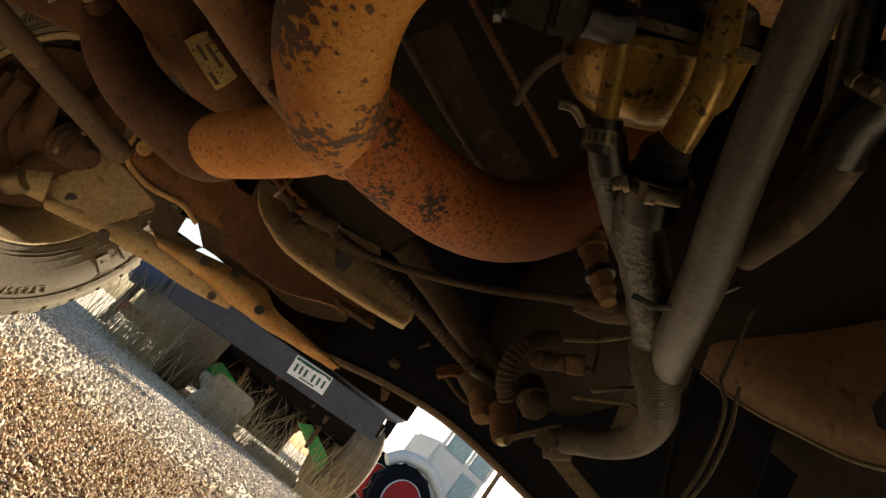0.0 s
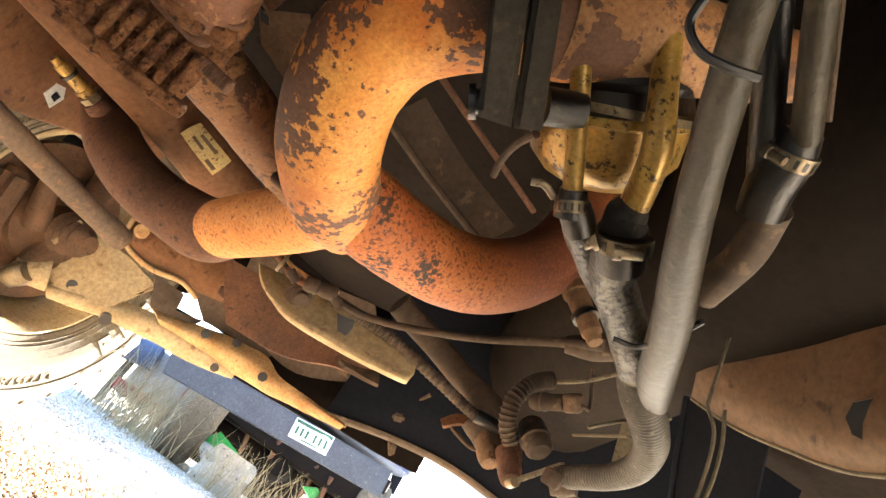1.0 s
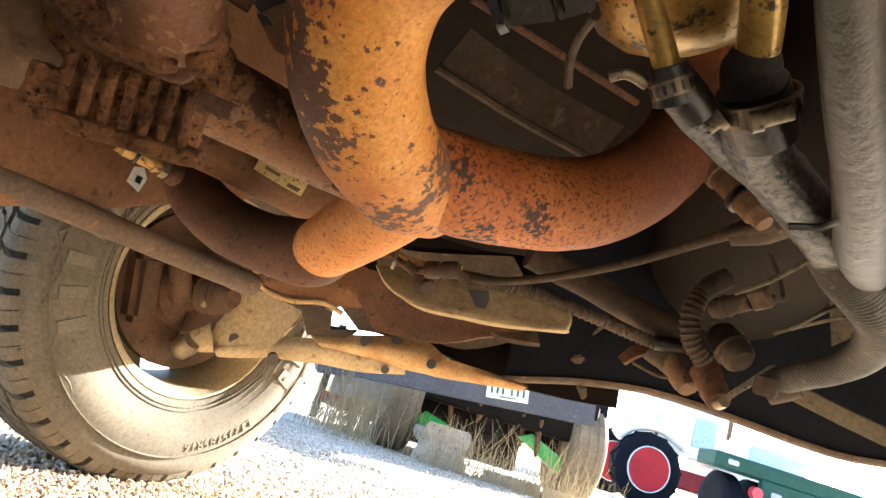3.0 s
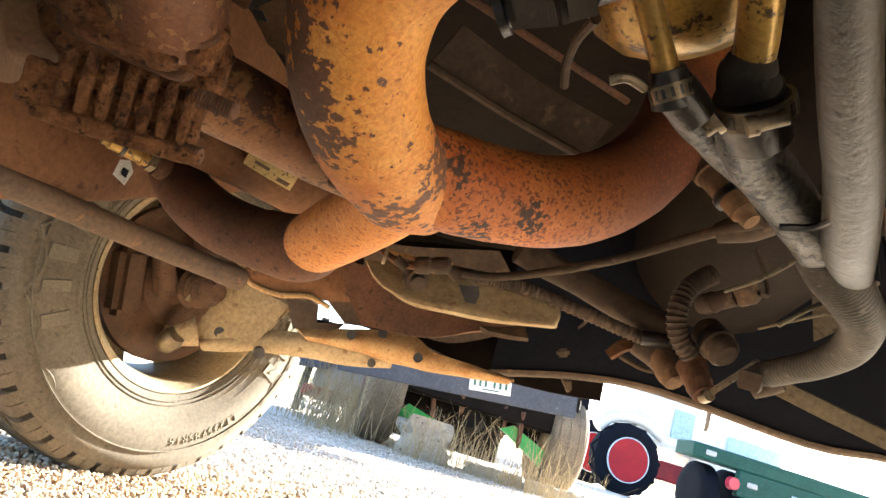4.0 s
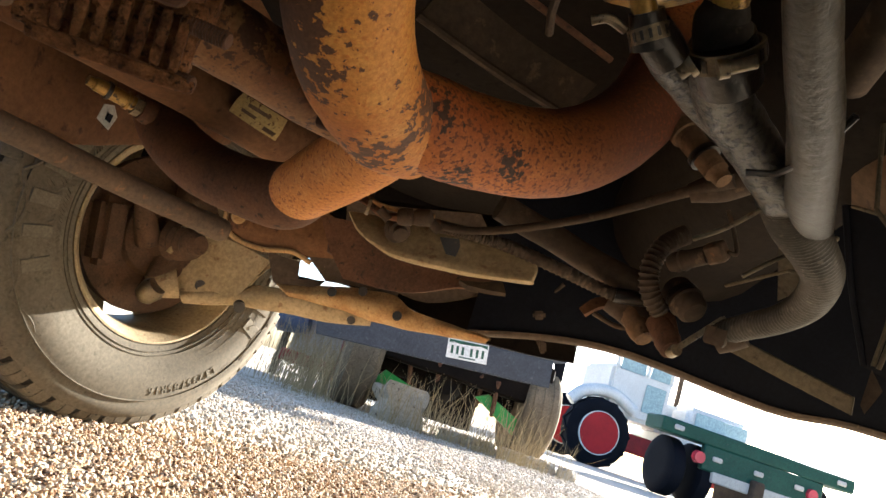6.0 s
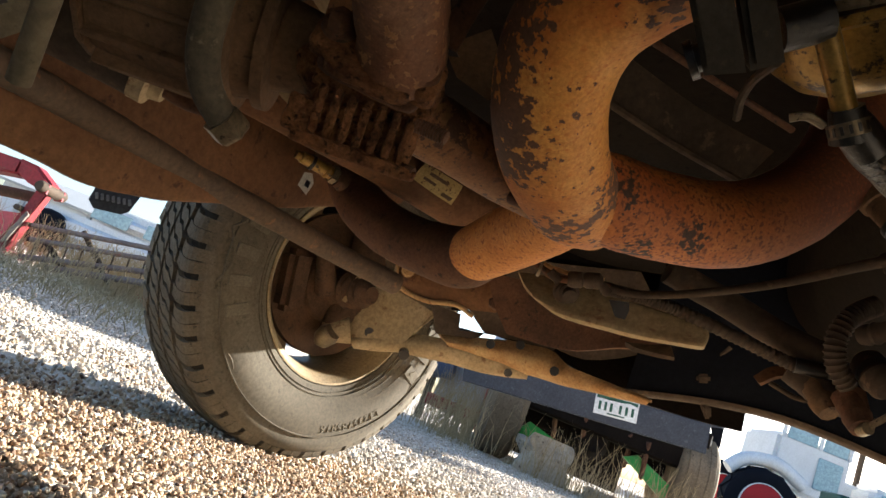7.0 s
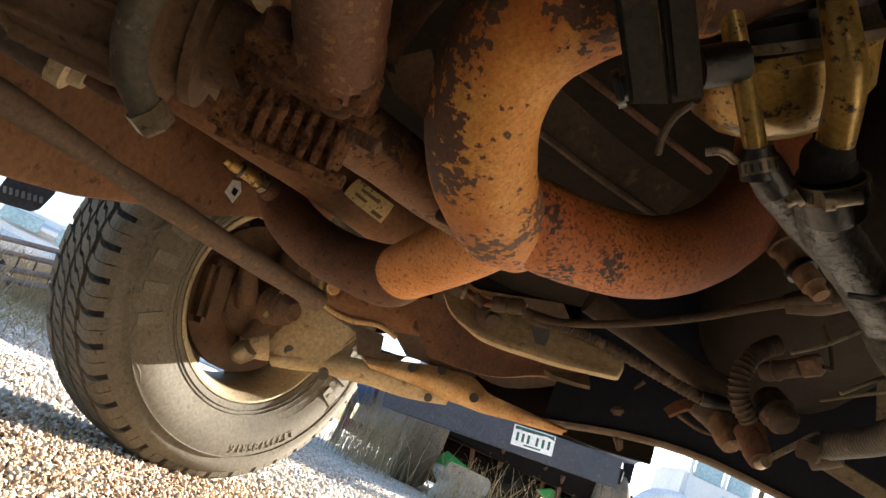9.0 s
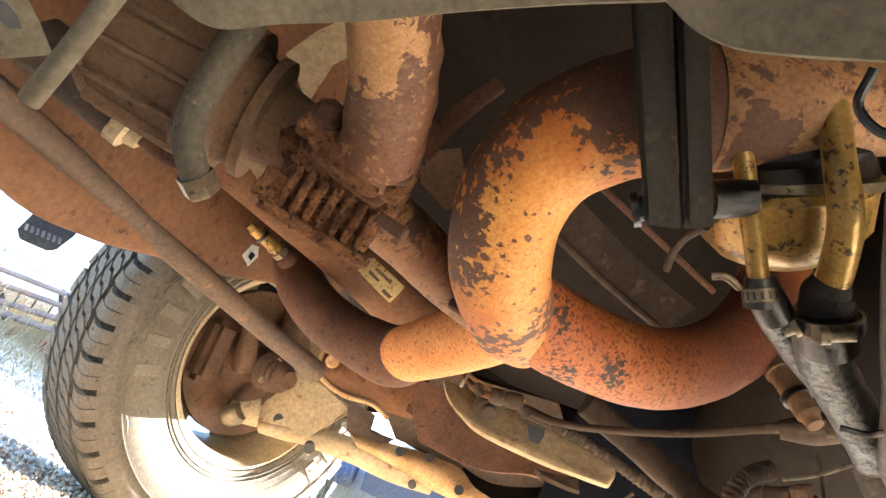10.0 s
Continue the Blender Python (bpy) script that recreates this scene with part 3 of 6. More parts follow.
part("tail_pipe", tube([(0.060, 0.514, 0.540), (0.088, 0.508, 0.556), (0.122, 0.502, 0.575), (0.179, 0.492, 0.607), (0.215, 0.487, 0.635)], [0.0412, 0.0385, 0.0350, 0.0275, 0.024], 40, 10, lumps=0.03), TAIL, ex, "peeling tan and brown tail of the pipe")
part("weld", tube([(-0.015, 0.756, 0.424), (0.013, 0.731, 0.417), (0.041, 0.731, 0.423), (0.071, 0.747, 0.435)], 0.006, 10, 8, lumps=0.4), DARK_RUST, ex)
part("downpipe", tube([(-0.137, 0.689, 0.441), (-0.08, 0.726, 0.445), (-0.027, 0.777, 0.451), (0.028, 0.807, 0.456)], [0.029, 0.028, 0.028, 0.028], 32, 10, lumps=0.02), TAIL, ex)

# oxygen sensors
def sensor(a, b, r, lead):
    s = thing("oxygen_sensor", a, "yellowed metal oxygen sensor screwed into the exhaust", "sensor", "oxygen sensors")
    a, b = V(a), V(b)
    part("body", lathe(a, b, [(0, r * 0.5), (0.10, r * 0.58), (0.12, r * 0.72), (0.30, r * 0.74), (0.31, r * 0.9), (0.36, r * 0.9), (0.37, r * 0.78), (0.62, r * 0.82), (0.63, r * 0.98), (0.68, r * 0.98), (0.7, r * 0.8), (1, r * 0.8)], 20), BRASS if lead else ACTM, s)
    part("hex", hexhead(a.lerp(b, 0.76), a.lerp(b, 0.9), r * 1.15), STEEL if lead else DARK_RUST, s)
    part("boss", lathe(a.lerp(b, 0.88), a.lerp(b, 1.08), [(0, r * 1.3), (1, r * 1.6)], 20), DARK_RUST, s)
    part("groove", lathe(a.lerp(b, 0.3), a.lerp(b, 0.36), [(0, r * 0.95), (1, r * 0.95)], 20), GREASE, s)


sensor((-0.336, 1.096, 0.485), (-0.275, 1.148, 0.488), 0.0125, True)
sensor((0.349, 0.792, 0.526), (0.301, 0.849, 0.606), 0.0165, False)

# rubber hanger
hang = thing("exhaust_hanger", (0.077, 0.519, 0.456), "dark grey rubber exhaust hanger blocks beside the pipe", "hanger")
part("rubber", plate([(-0.033, 0.434, 0.541), (0.061, 0.524, 0.45), (0.079, 0.517, 0.455), (-0.014, 0.427, 0.547)], 0.022, bevel=0.003), HANGER, hang)
part("rubber", plate([(-0.013, 0.429, 0.552), (0.081, 0.521, 0.459), (0.094, 0.515, 0.466), (0.002, 0.425, 0.557)], 0.024, bevel=0.003), HANGER, hang)
part("pin", lathe((0.053, 0.534, 0.459), (0.061, 0.529, 0.464), [(0, 0.011), (0.4, 0.011), (0.4, 0.008), (1, 0.008)], 16), GREASE, hang)
part("pin", lathe((0.089, 0.52, 0.484), (0.11, 0.516, 0.498), [(0, 0.012), (1, 0.012)], 16), GREASE, hang)

# flanged pipe and finned casting
fl = thing("flanged_pipe", (-0.125, 0.599, 0.434), "crusted rusty pipe bolted on by an oval flange", "pipe flange")
axis = (V((-0.113, 0.616, 0.441)) - V((-0.118, 0.560, 0.461))).normalized()
ear_a, ear_b = V((-0.157, 0.598, 0.438)), V((-0.096, 0.607, 0.434))
part("pipe", tube([(-0.138, 0.452, 0.479), (-0.135, 0.488, 0.474), (-0.126, 0.526, 0.470), (-0.119, 0.562, 0.461), (-0.116, 0.600, 0.446), (-0.116, 0.618, 0.437)], [0.0285, 0.029, 0.030, 0.0305, 0.031, 0.033], 40, 10, lumps=0.07), PEEL, fl)
u, v, w = frame_of(ear_b - ear_a, axis)
mid = (ear_a + ear_b) / 2
part("flange", crusted(mid + v * 0.006, (u, v, w), (0.062, 0.013, 0.058), 0.0022, 2.0), CRUST, fl)
for k, e in enumerate((ear_a, ear_b)):
    part("ear", crusted(e + v * 0.006, (u, v, w), (0.030, 0.016, 0.036), 0.0018, 4.0 + k), CRUST, fl)
    part("washer", lathe(e - v * 0.001, e - v * 0.005, [(0, 0.0125), (1, 0.012)], 20), DARK_RUST, fl)
    part("bolt", hexhead(e - v * 0.004, e - v * 0.015, 0.0092), DARK_RUST, fl)
part("gasket", crusted(mid + v * 0.015, (u, v, w), (0.075, 0.005, 0.05), 0.001, 7.0), DARK_RUST, fl)
part("brace", tube([(-0.098, 0.640, 0.478), (-0.087, 0.626, 0.519), (-0.072, 0.615, 0.554)], [0.010, 0.008, 0.007], 12, 6, lumps=0.1), DARK_RUST, fl)
fins = thing("finned_casting", (-0.131, 0.641, 0.398), "heavily rusted iron casting with a row of open fins", "casting")
u = (V((-0.101, 0.654, 0.384)) - V((-0.17, 0.636, 0.377))).normalized()
v = (V((-0.159, 0.626, 0.413)) - V((-0.17, 0.636, 0.377))).normalized()
u, v, w = frame_of(u, v)
c = V((-0.134, 0.66, 0.403))
near = -1 if w.dot(V((-0.104, 0.552, 0.362)) - V((-0.129, 0.642, 0.397))) < 0 else 1
part("core", crusted(c + w * near * 0.004, (u, v, w), (0.082, 0.040, 0.034), 0.0022, 1.0), CRUST, fins)
for k in range(7):
    part("fin", crusted(c + u * (-0.033 + 0.0108 * k) + v * 0.002 + w * near * 0.021, (u, v, w), (0.0066, 0.036, 0.016), 0.0012, 10.0 + k, 4), CRUST, fins)
part("rail", crusted(c - v * 0.021 + w * near * 0.019, (u, v, w), (0.092, 0.010, 0.020), 0.0018, 20.0), CRUST, fins)
part("rail", crusted(c + v * 0.023 + w * near * 0.014, (u, v, w), (0.086, 0.014, 0.024), 0.002, 21.0), CRUST, fins)
part("lug", crusted(c - u * 0.044 - v * 0.006 + w * near * 0.016, (u, v, w), (0.020, 0.026, 0.022), 0.002, 22.0), CRUST, fins)
part("shoulder", crusted(V((-0.130, 0.655, 0.436)), (u, v, w), (0.082, 0.040, 0.052), 0.0030, 23.0), CRUST, fins)
part("neck", tube([(-0.183, 0.650, 0.449), (-0.166, 0.659, 0.430), (-0.157, 0.674, 0.409)], [0.024, 0.027, 0.024], 18, 6, lumps=0.25), CRUST, fins)
part("stud", thread((-0.099, 0.643, 0.413), (-0.069, 0.637, 0.409), 0.0058), DARK_RUST, fins)
part("stud", thread((-0.11, 0.663, 0.383), (-0.084, 0.657, 0.382), 0.0058), DARK_RUST, fins)

# ---- propeller shaft ----
sh = thing("propeller_shaft", (-0.146, 1.153, 0.527), "rusty brown propeller shaft with a yellowed paper label", "drive shaft")
part("shaft", tube([(-0.396, 0.968, 0.52), (-0.282, 1.047, 0.525), (-0.188, 1.124, 0.531), (-0.02, 1.266, 0.535)], 0.041, 32, 8), BROWN, sh)
lab = [[(-0.154, 1.08, 0.537), (-0.125, 1.102, 0.537), (-0.098, 1.124, 0.538)], [(-0.16, 1.083, 0.524), (-0.129, 1.105, 0.521), (-0.1, 1.127, 0.523)], [(-0.165, 1.093, 0.512), (-0.136, 1.116, 0.51), (-0.105, 1.139, 0.509)]]
part("label", sheet(lab, 0.0012, 3, 3), STICKER, sh, "yellowed stained paper label")
for a, b, c, d in (((-0.147, 1.075, 0.516), (-0.13, 1.091, 0.516), (-0.131, 1.092, 0.512), (-0.148, 1.076, 0.512)), ((-0.141, 1.075, 0.525), (-0.115, 1.1, 0.527), (-0.116, 1.101, 0.522), (-0.142, 1.077, 0.521)), ((-0.119, 1.104, 0.512), (-0.104, 1.116, 0.512), (-0.107, 1.117, 0.507), (-0.121, 1.105, 0.507))):
    part("bar", plate([a, b, c, d], 0.001), TORSION, sh, "plain dark printed bar")
brk = thing("heat_shield", (-0.182, 1.236, 0.514), "dull rust-red folded heat shield behind the shaft", "shield")
part("shield", sheet([[(-0.26, 1.267, 0.536), (-0.213, 1.277, 0.534), (-0.136, 1.323, 0.527)], [(-0.259, 1.3, 0.603), (-0.195, 1.314, 0.599), (-0.099, 1.351, 0.586)]], 0.004), TANRUST, brk)
lines = thing("brake_line", (-0.097, 1.224, 0.588), "thin dusty steel brake lines side by side", "brake line")
part("line", tube([(-0.191, 1.122, 0.595), (-0.128, 1.198, 0.592), (-0.039, 1.294, 0.578)], 0.0045, 8), TAN, lines)
part("line", tube([(-0.184, 1.128, 0.609), (-0.123, 1.203, 0.608), (-0.033, 1.299, 0.595)], 0.003, 8), TANRUST, lines)

# ---- torsion tube ----
tor = thing("torsion_bar", (-0.402, 1.091, 0.394), "long dusty brown torsion bar running to the control arm", "torsion bar")
part("sleeve", lathe((-0.211, 1.393, 0.407), (-0.179, 1.434, 0.409), [(0, 0.0195), (0.2, 0.0205), (1, 0.0205)], 20), TORSION, tor, "rusty end sleeve")
part("bar", tube([(-0.473, 0.635, 0.352), (-0.471, 0.719, 0.361), (-0.464, 0.851, 0.376), (-0.402, 1.091, 0.394), (-0.273, 1.304, 0.403), (-0.183, 1.423, 0.408)], [0.0165, 0.0165, 0.017, 0.0175, 0.0185, 0.019], 24, 8, lumps=0.03), TORSION, tor)

# ---- axle actuator ----
R10, U10, A10 = ((0.853, -0.143, 0.501), (-0.516, -0.372, 0.772), (-0.076, 0.917, 0.391))
act = thing("axle_actuator", (-0.283, 0.653, 0.432), "dusty brown ribbed axle actuator housing with a grey elbow hose", "actuator")
A0, A1 = V((-0.351, 0.640, 0.428)), V((-0.183, 0.672, 0.449))
axis = (A1 - A0).normalized()
part("housing", lathe(A0, A1, [(0, 0.030), (0.03, 0.046), (0.10, 0.050), (0.46, 0.055), (0.47, 0.060), (0.52, 0.060), (0.53, 0.052), (0.56, 0.052), (0.57, 0.064), (0.63, 0.064), (0.64, 0.050), (0.72, 0.046), (0.73, 0.053), (0.78, 0.053), (0.79, 0.036), (1, 0.030)], 40), ACTM, act)
u, v, w = frame_of(axis, (0, 0, 1))
for k in range(12):
    an = 2 * math.pi * k / 12
    d = v * math.cos(an) + w * math.sin(an)
    part("rib", block(A0.lerp(A1, 0.27) + d * 0.0545, frame_of(axis + d * 0.045, d), (0.076, 0.012, 0.006), 0.0016), ACTM, act)
part("cover", lathe(A0 - axis * 0.004, A0 + axis * 0.004, [(0, 0.040), (0.4, 0.052), (1, 0.053)], 12), ACTM, act)
for k in range(6):
    an = 2 * math.pi * (k + 0.5) / 6
    d = v * math.cos(an) + w * math.sin(an)
    part("bolt", hexhead(A0.lerp(A1, 0.57) + d * 0.057, A0.lerp(A1, 0.50) + d * 0.057, 0.0055), DARK_RUST, act)
part("hose", tube([(-0.233, 0.554, 0.478), (-0.233, 0.57, 0.454), (-0.236, 0.584, 0.425), (-0.237, 0.6, 0.395), (-0.232, 0.617, 0.375), (-0.219, 0.633, 0.362)], [0.0118, 0.0118, 0.0118, 0.0116, 0.0112, 0.0108], 20, 8), GREY, act, "grey rubber elbow hose")
part("nut", hexhead((-0.221, 0.632, 0.363), (-0.211, 0.645, 0.358), 0.0145), STEEL, act, "dusty hexagonal nut")
mot = thing("actuator_motor", (-0.375, 0.705, 0.404), "dark grey cylindrical motor with a tan end cap", "motor")
part("can", lathe((-0.433, 0.684, 0.406), (-0.339, 0.717, 0.402), [(0, 0.02), (0.05, 0.027), (0.9, 0.027), (1, 0.024)], 28), UMBER, mot)
part("cap", lathe((-0.344, 0.714, 0.402), (-0.322, 0.723, 0.399), [(0, 0.028), (0.5, 0.027), (0.6, 0.02), (1, 0.017)], 28), TAN, mot)
part("lead", tube([(-0.323, 0.722, 0.399), (-0.305, 0.728, 0.394), (-0.284, 0.728, 0.394), (-0.269, 0.724, 0.395)], [0.012, 0.009, 0.008, 0.008], 14), DARK_RUST, mot)
pk = thing("tan_bracket", (-0.29, 0.832, 0.606), "bright dusty tan bracket behind the flange", "bracket")
part("web", plate([(-0.327, 0.818, 0.599), (-0.31, 0.803, 0.636), (-0.278, 0.788, 0.68), (-0.26, 0.815, 0.653), (-0.279, 0.826, 0.623), (-0.283, 0.852, 0.576)], 0.008), TAN, pk)
part("foot", plate([(-0.314, 0.856, 0.485), (-0.269, 0.857, 0.529), (-0.245, 0.882, 0.491), (-0.266, 0.883, 0.466)], 0.008), TAN, pk)
pk = thing("tan_bracket", (-0.112, 0.795, 0.56), "bright dusty tan bracket behind the flange", "bracket")
part("web", plate([(-0.128, 0.775, 0.548), (-0.115, 0.771, 0.56), (-0.092, 0.765, 0.577), (-0.059, 0.788, 0.544), (-0.072, 0.797, 0.523), (-0.108, 0.788, 0.53)], 0.006, bevel=0.001), ACTM, pk)
part("slot", plate([(-0.127, 0.767, 0.546), (-0.117, 0.768, 0.547), (-0.111, 0.772, 0.542), (-0.12, 0.772, 0.54)], 0.002), GREASE, pk, "dark slot")

# ---- near edges overhead ----
cross = thing("crossmember", (-0.058, 0.427, 0.448), "pale dusty tan crossmember edge close overhead", "crossmember")
e1 = [(-0.202, 0.45, 0.374), (-0.175, 0.455, 0.375), (-0.15, 0.452, 0.394), (-0.118, 0.447, 0.415), (-0.077, 0.435, 0.441), (-0.036, 0.419, 0.46), (0.005, 0.4, 0.473)]
part("edge", sheet([e1, [V(p) + Vector((0, -0.03, 0.03)) for p in e1], [V(p) + Vector((0, -0.10, 0.05)) for p in e1]], 0.004), EDGE, cross)
e2 = [(-0.001, 0.397, 0.469), (0.018, 0.397, 0.461), (0.037, 0.392, 0.457), (0.056, 0.381, 0.456), (0.072, 0.369, 0.454), (0.101, 0.351, 0.456)]
part("edge", sheet([e2, [V(p) + Vector((0, -0.03, 0.03)) for p in e2], [V(p) + Vector((0, -0.10, 0.06)) for p in e2]], 0.004), EDGE, cross)
tb = thing("slotted_bracket", (-0.325, 0.548, 0.359), "dusty tan bracket with an oval slot overhead", "bracket")
part("plate", plate([(-0.357, 0.517, 0.358), (-0.333, 0.534, 0.375), (-0.321, 0.548, 0.368), (-0.31, 0.562, 0.359), (-0.326, 0.555, 0.336), (-0.339, 0.548, 0.319)], 0.006, bevel=0.001), EDGE, tb)
part("mount", tube([(-0.352, 0.523, 0.358), V((-0.352, 0.523, 0.358)) + Vector((0, 0, 0.46))], 0.012, 8), SHADE_BLACK, tb)
part("slot", plate([(-0.339, 0.53, 0.358), (-0.333, 0.534, 0.362), (-0.327, 0.54, 0.361), (-0.323, 0.545, 0.357), (-0.327, 0.543, 0.352), (-0.335, 0.536, 0.352)], 0.002), GREASE, tb, "dark oval slot")
st = thing("thin_rod", (-0.184, 0.415, 0.306), "thin dusty tan rod close overhead", "rod")
part("rod", tube([(-0.203, 0.443, 0.293), (-0.196, 0.429, 0.315), (-0.187, 0.411, 0.34), (-0.176, 0.389, 0.368)], 0.0048, 12), EDGE, st)

# ---- front wheel ----
def wheel(at, n, name, label):
    """A road wheel: at is the middle of the tyre, n the way its inner side faces."""
    wh = thing(name, (at[0], at[1], 0), label, "wheel", "truck wheels")
    c, n = V(at), V(n).normalized()
    a, b = c - n * 0.2, c + n * 0.2
    S = lambda x: (x + 0.2) / 0.4
    half = [(0.092, 0.222), (0.100, 0.226), (0.104, 0.236), (0.110, 0.255), (0.1175, 0.285), (0.119, 0.305), (0.1165, 0.332), (0.1125, 0.345), (0.1135, 0.349), (0.108, 0.366), (0.100, 0.376), (0.086, 0.381), (0.045, 0.383)]
    prof = [(S(x), r) for x, r in half] + [(S(-x), r) for x, r in half[::-1]]
    tyre = part("tyre", lathe(a, b, prof, 96, closed=True), RUBBER, wh, "dusty black tyre with chunky all-terrain tread")
    up = Vector((0, 0, 1))
    t0 = up.cross(n).normalized()

    def spot(x, r, ang):
        """ang: degrees round from the bottom, towards t0."""
        q = t0 * math.sin(radians(ang)) - up * math.cos(radians(ang))
        return c + n * x + q * r, q, t0 * math.cos(radians(ang)) + up * math.sin(radians(ang))

    def crown(u, deep=0.0):
        """Way across and radius on the tread, u metres from its middle line round the shoulder."""
        k, sg = abs(u), math.copysign(1, u)
        if k < 0.075:
            return u, 0.4025 - 0.55 * k * k - deep
        phi = min((k - 0.075) / 0.03, 1.2)
        run = max(0.0, k - 0.111)
        return sg * (0.075 + (0.03 - deep) * math.sin(phi) + run * 0.40), 0.3694 + (0.03 - deep) * math.cos(phi) - run * 0.915

    def lug(bm, sg, rows):
        """A tread block through rows of (way out, low edge, high edge), edges in metres round the tyre."""
        top, low = [], []
        for u, lo, hi in rows:
            for ring, deep in ((top, 0.0), (low, 0.013)):
                x, r = crown(sg * u, deep)
                ring.append([bm.verts.new(spot(x, r, math.degrees(e * sg / 0.4))[0]) for e in (lo, hi)])
        for i in range(len(rows) - 1):
            bm.faces.new((top[i][0], top[i][1], top[i + 1][1], top[i + 1][0]))
            for j in (0, 1):
                bm.faces.new((top[i][j], top[i + 1][j], low[i + 1][j], low[i][j]))
        for i in (0, -1):
            bm.faces.new((top[i][0], top[i][1], low[i][1], low[i][0]))

    bm = bmesh.new()
    count = 40
    pitch = 2 * math.pi * 0.4 / count
    for k in range(count):
        for sg in (-1, 1):
            v0 = (k + (0.5 if sg < 0 else 0)) * pitch
            far = 0.136 if k % 2 else 0.126
            for lo, hi in ((0.0, 0.0245), (0.0262, 0.0505)):
                lug(bm, sg, [(u, v0 + lo + bend, v0 + hi + bend) for u, bend in ((0.055 if lo else 0.062, -0.010), (0.070, 0.0), (0.082, 0.003), (0.092, 0.004), (0.102, 0.004), (0.111, 0.004), (far, 0.004))])
            m0 = v0 + pitch * 0.35
            lug(bm, sg, [(u, m0 + bend, m0 + 0.0225 + bend) for u, bend in ((0.004, -0.014), (0.017, 0.006), (0.030, 0.010), (0.047, 0.032))])
            lug(bm, sg, [(u, m0 + 0.0315 + bend, m0 + 0.054 + bend) for u, bend in ((0.005, -0.014), (0.017, 0.006), (0.030, 0.010), (0.045, 0.028))])
    tagged(part("tread", bm, TREAD, tyre, "deep interlocking tread blocks", smooth=False), kind="stuff")
    # Near-black ring under the blocks puts the groove shade into its colour.
    part("tread_base", lathe(a, b, [(S(-0.104), 0.3655), (S(-0.098), 0.3785), (S(-0.085), 0.388), (S(0.0), 0.3925), (S(0.085), 0.388), (S(0.098), 0.3785), (S(0.104), 0.3655), (S(0.088), 0.360), (S(-0.088), 0.360)], 96, closed=True), GROOVE_SHADE, tyre, "groove floor rubber darkened for shade")
    # swept scallops between sidewall and tread
    bm = bmesh.new()
    for k in range(20):
        tube([spot(x, r, 18 * k + da)[0] for x, r, da in ((0.1138, 0.349, 0), (0.1168, 0.334, 5), (0.1182, 0.326, 10), (0.1172, 0.333, 15), (0.1142, 0.347, 18))], 0.0030, 6, 4, bm=bm)
    tagged(part("scallop", bm, RUBBER, tyre), kind="stuff")
    for r, x in ((0.238, 0.105), (0.246, 0.1075), (0.337, 0.1165)):
        bm = lathe(c + n * (x - 0.002), c + n * (x + 0.002), [(0, r - 0.0015), (1, r - 0.0008), (1, r + 0.0008), (0, r + 0.0015)], 96, closed=True)
        part("rib", bm, RUBBER, tyre)
    # fine hatching moulded into the sidewall
    bm = bmesh.new()
    for k in range(240):
        for i in range(3):
            rad = 0.264 + 0.018 * i
            p0, q0, s0 = spot(float(np.interp(rad, (0.255, 0.285, 0.305, 0.332), (0.110, 0.1175, 0.119, 0.1165))), rad, k * 1.5)
            block(p0, frame_of(q0 + s0 * (0.7 if (k // 10 + i) % 2 else -0.7), n), (0.018, 0.0035, 0.0024), 0, bm)
    tagged(part("hatching", bm, RUBBER, tyre), kind="stuff")

    def lettering(text, r, ang, size, step):
        for k, ch in enumerate(text):
            if ch == " ":
                continue
            cu = bpy.data.curves.new("letter", "FONT")
            cu.body, cu.size, cu.extrude, cu.align_x = ch, size, 0.003, "CENTER"
            p0, q0, s0 = spot(0.1205, r, ang - step * k)
            m = Matrix.Identity(4)
            m.col[0].xyz, m.col[1].xyz, m.col[2].xyz = -s0, q0, n
            m.translation = p0
            ob = new("letter", cu)
            cu.materials.append(LETTER)
            ob.matrix_world = m
            ob.parent = tyre

    lettering("LT235/85R16", 0.308, 41, 0.027, 2.9)
    bm = bmesh.new()
    for k in range(16):
        p0, q0, s0 = spot(0.1195, 0.292, 38 - 2.6 * k)
        if k % 5 != 4:
            block(p0, frame_of(s0, q0), (0.009, 0.006, 0.0012), 0, bm)
    for k in range(14):
        p0, q0, s0 = spot(0.1098, 0.251, -8 - 1.6 * k)
        block(p0, frame_of(s0, q0), (0.0045, 0.005, 0.003), 0, bm)
    tagged(part("small_print", bm, LETTER, tyre, "small raised print on the sidewall"), kind="stuff")
    for k, w in enumerate((0.040, 0.036, 0.042, 0.03, 0.04)):
        p0, q0, s0 = spot(0.1195, 0.30, 66 + 11 * k)
        bm = block(p0, frame_of(s0, q0), (w * 0.75, 0.046, 0.006), 0.001)
        block(p0 + s0 * 0.004, frame_of(s0 + q0 * 0.8, q0), (w * 0.5, 0.008, 0.009), 0.0, bm)
        part("emblem", bm, LETTER, tyre, "large raised emblem shape")
        p0, q0, s0 = spot(0.1195, 0.30, -62 - 11 * k)
        part("emblem", block(p0, frame_of(s0, q0), (w * 0.6, 0.05, 0.006), 0.001), LETTER, tyre, "large raised emblem shape")
    # steel rim with a pierced disc near the outer side
    prof = [(0.094, 0.213), (0.099, 0.218), (0.099, 0.2225), (0.090, 0.2225), (0.086, 0.208), (0.05, 0.200), (-0.05, 0.195), (-0.086, 0.208), (-0.094, 0.2225), (-0.099, 0.2225), (-0.099, 0.218), (-0.088, 0.205), (-0.05, 0.190), (0.05, 0.195), (0.082, 0.203)]
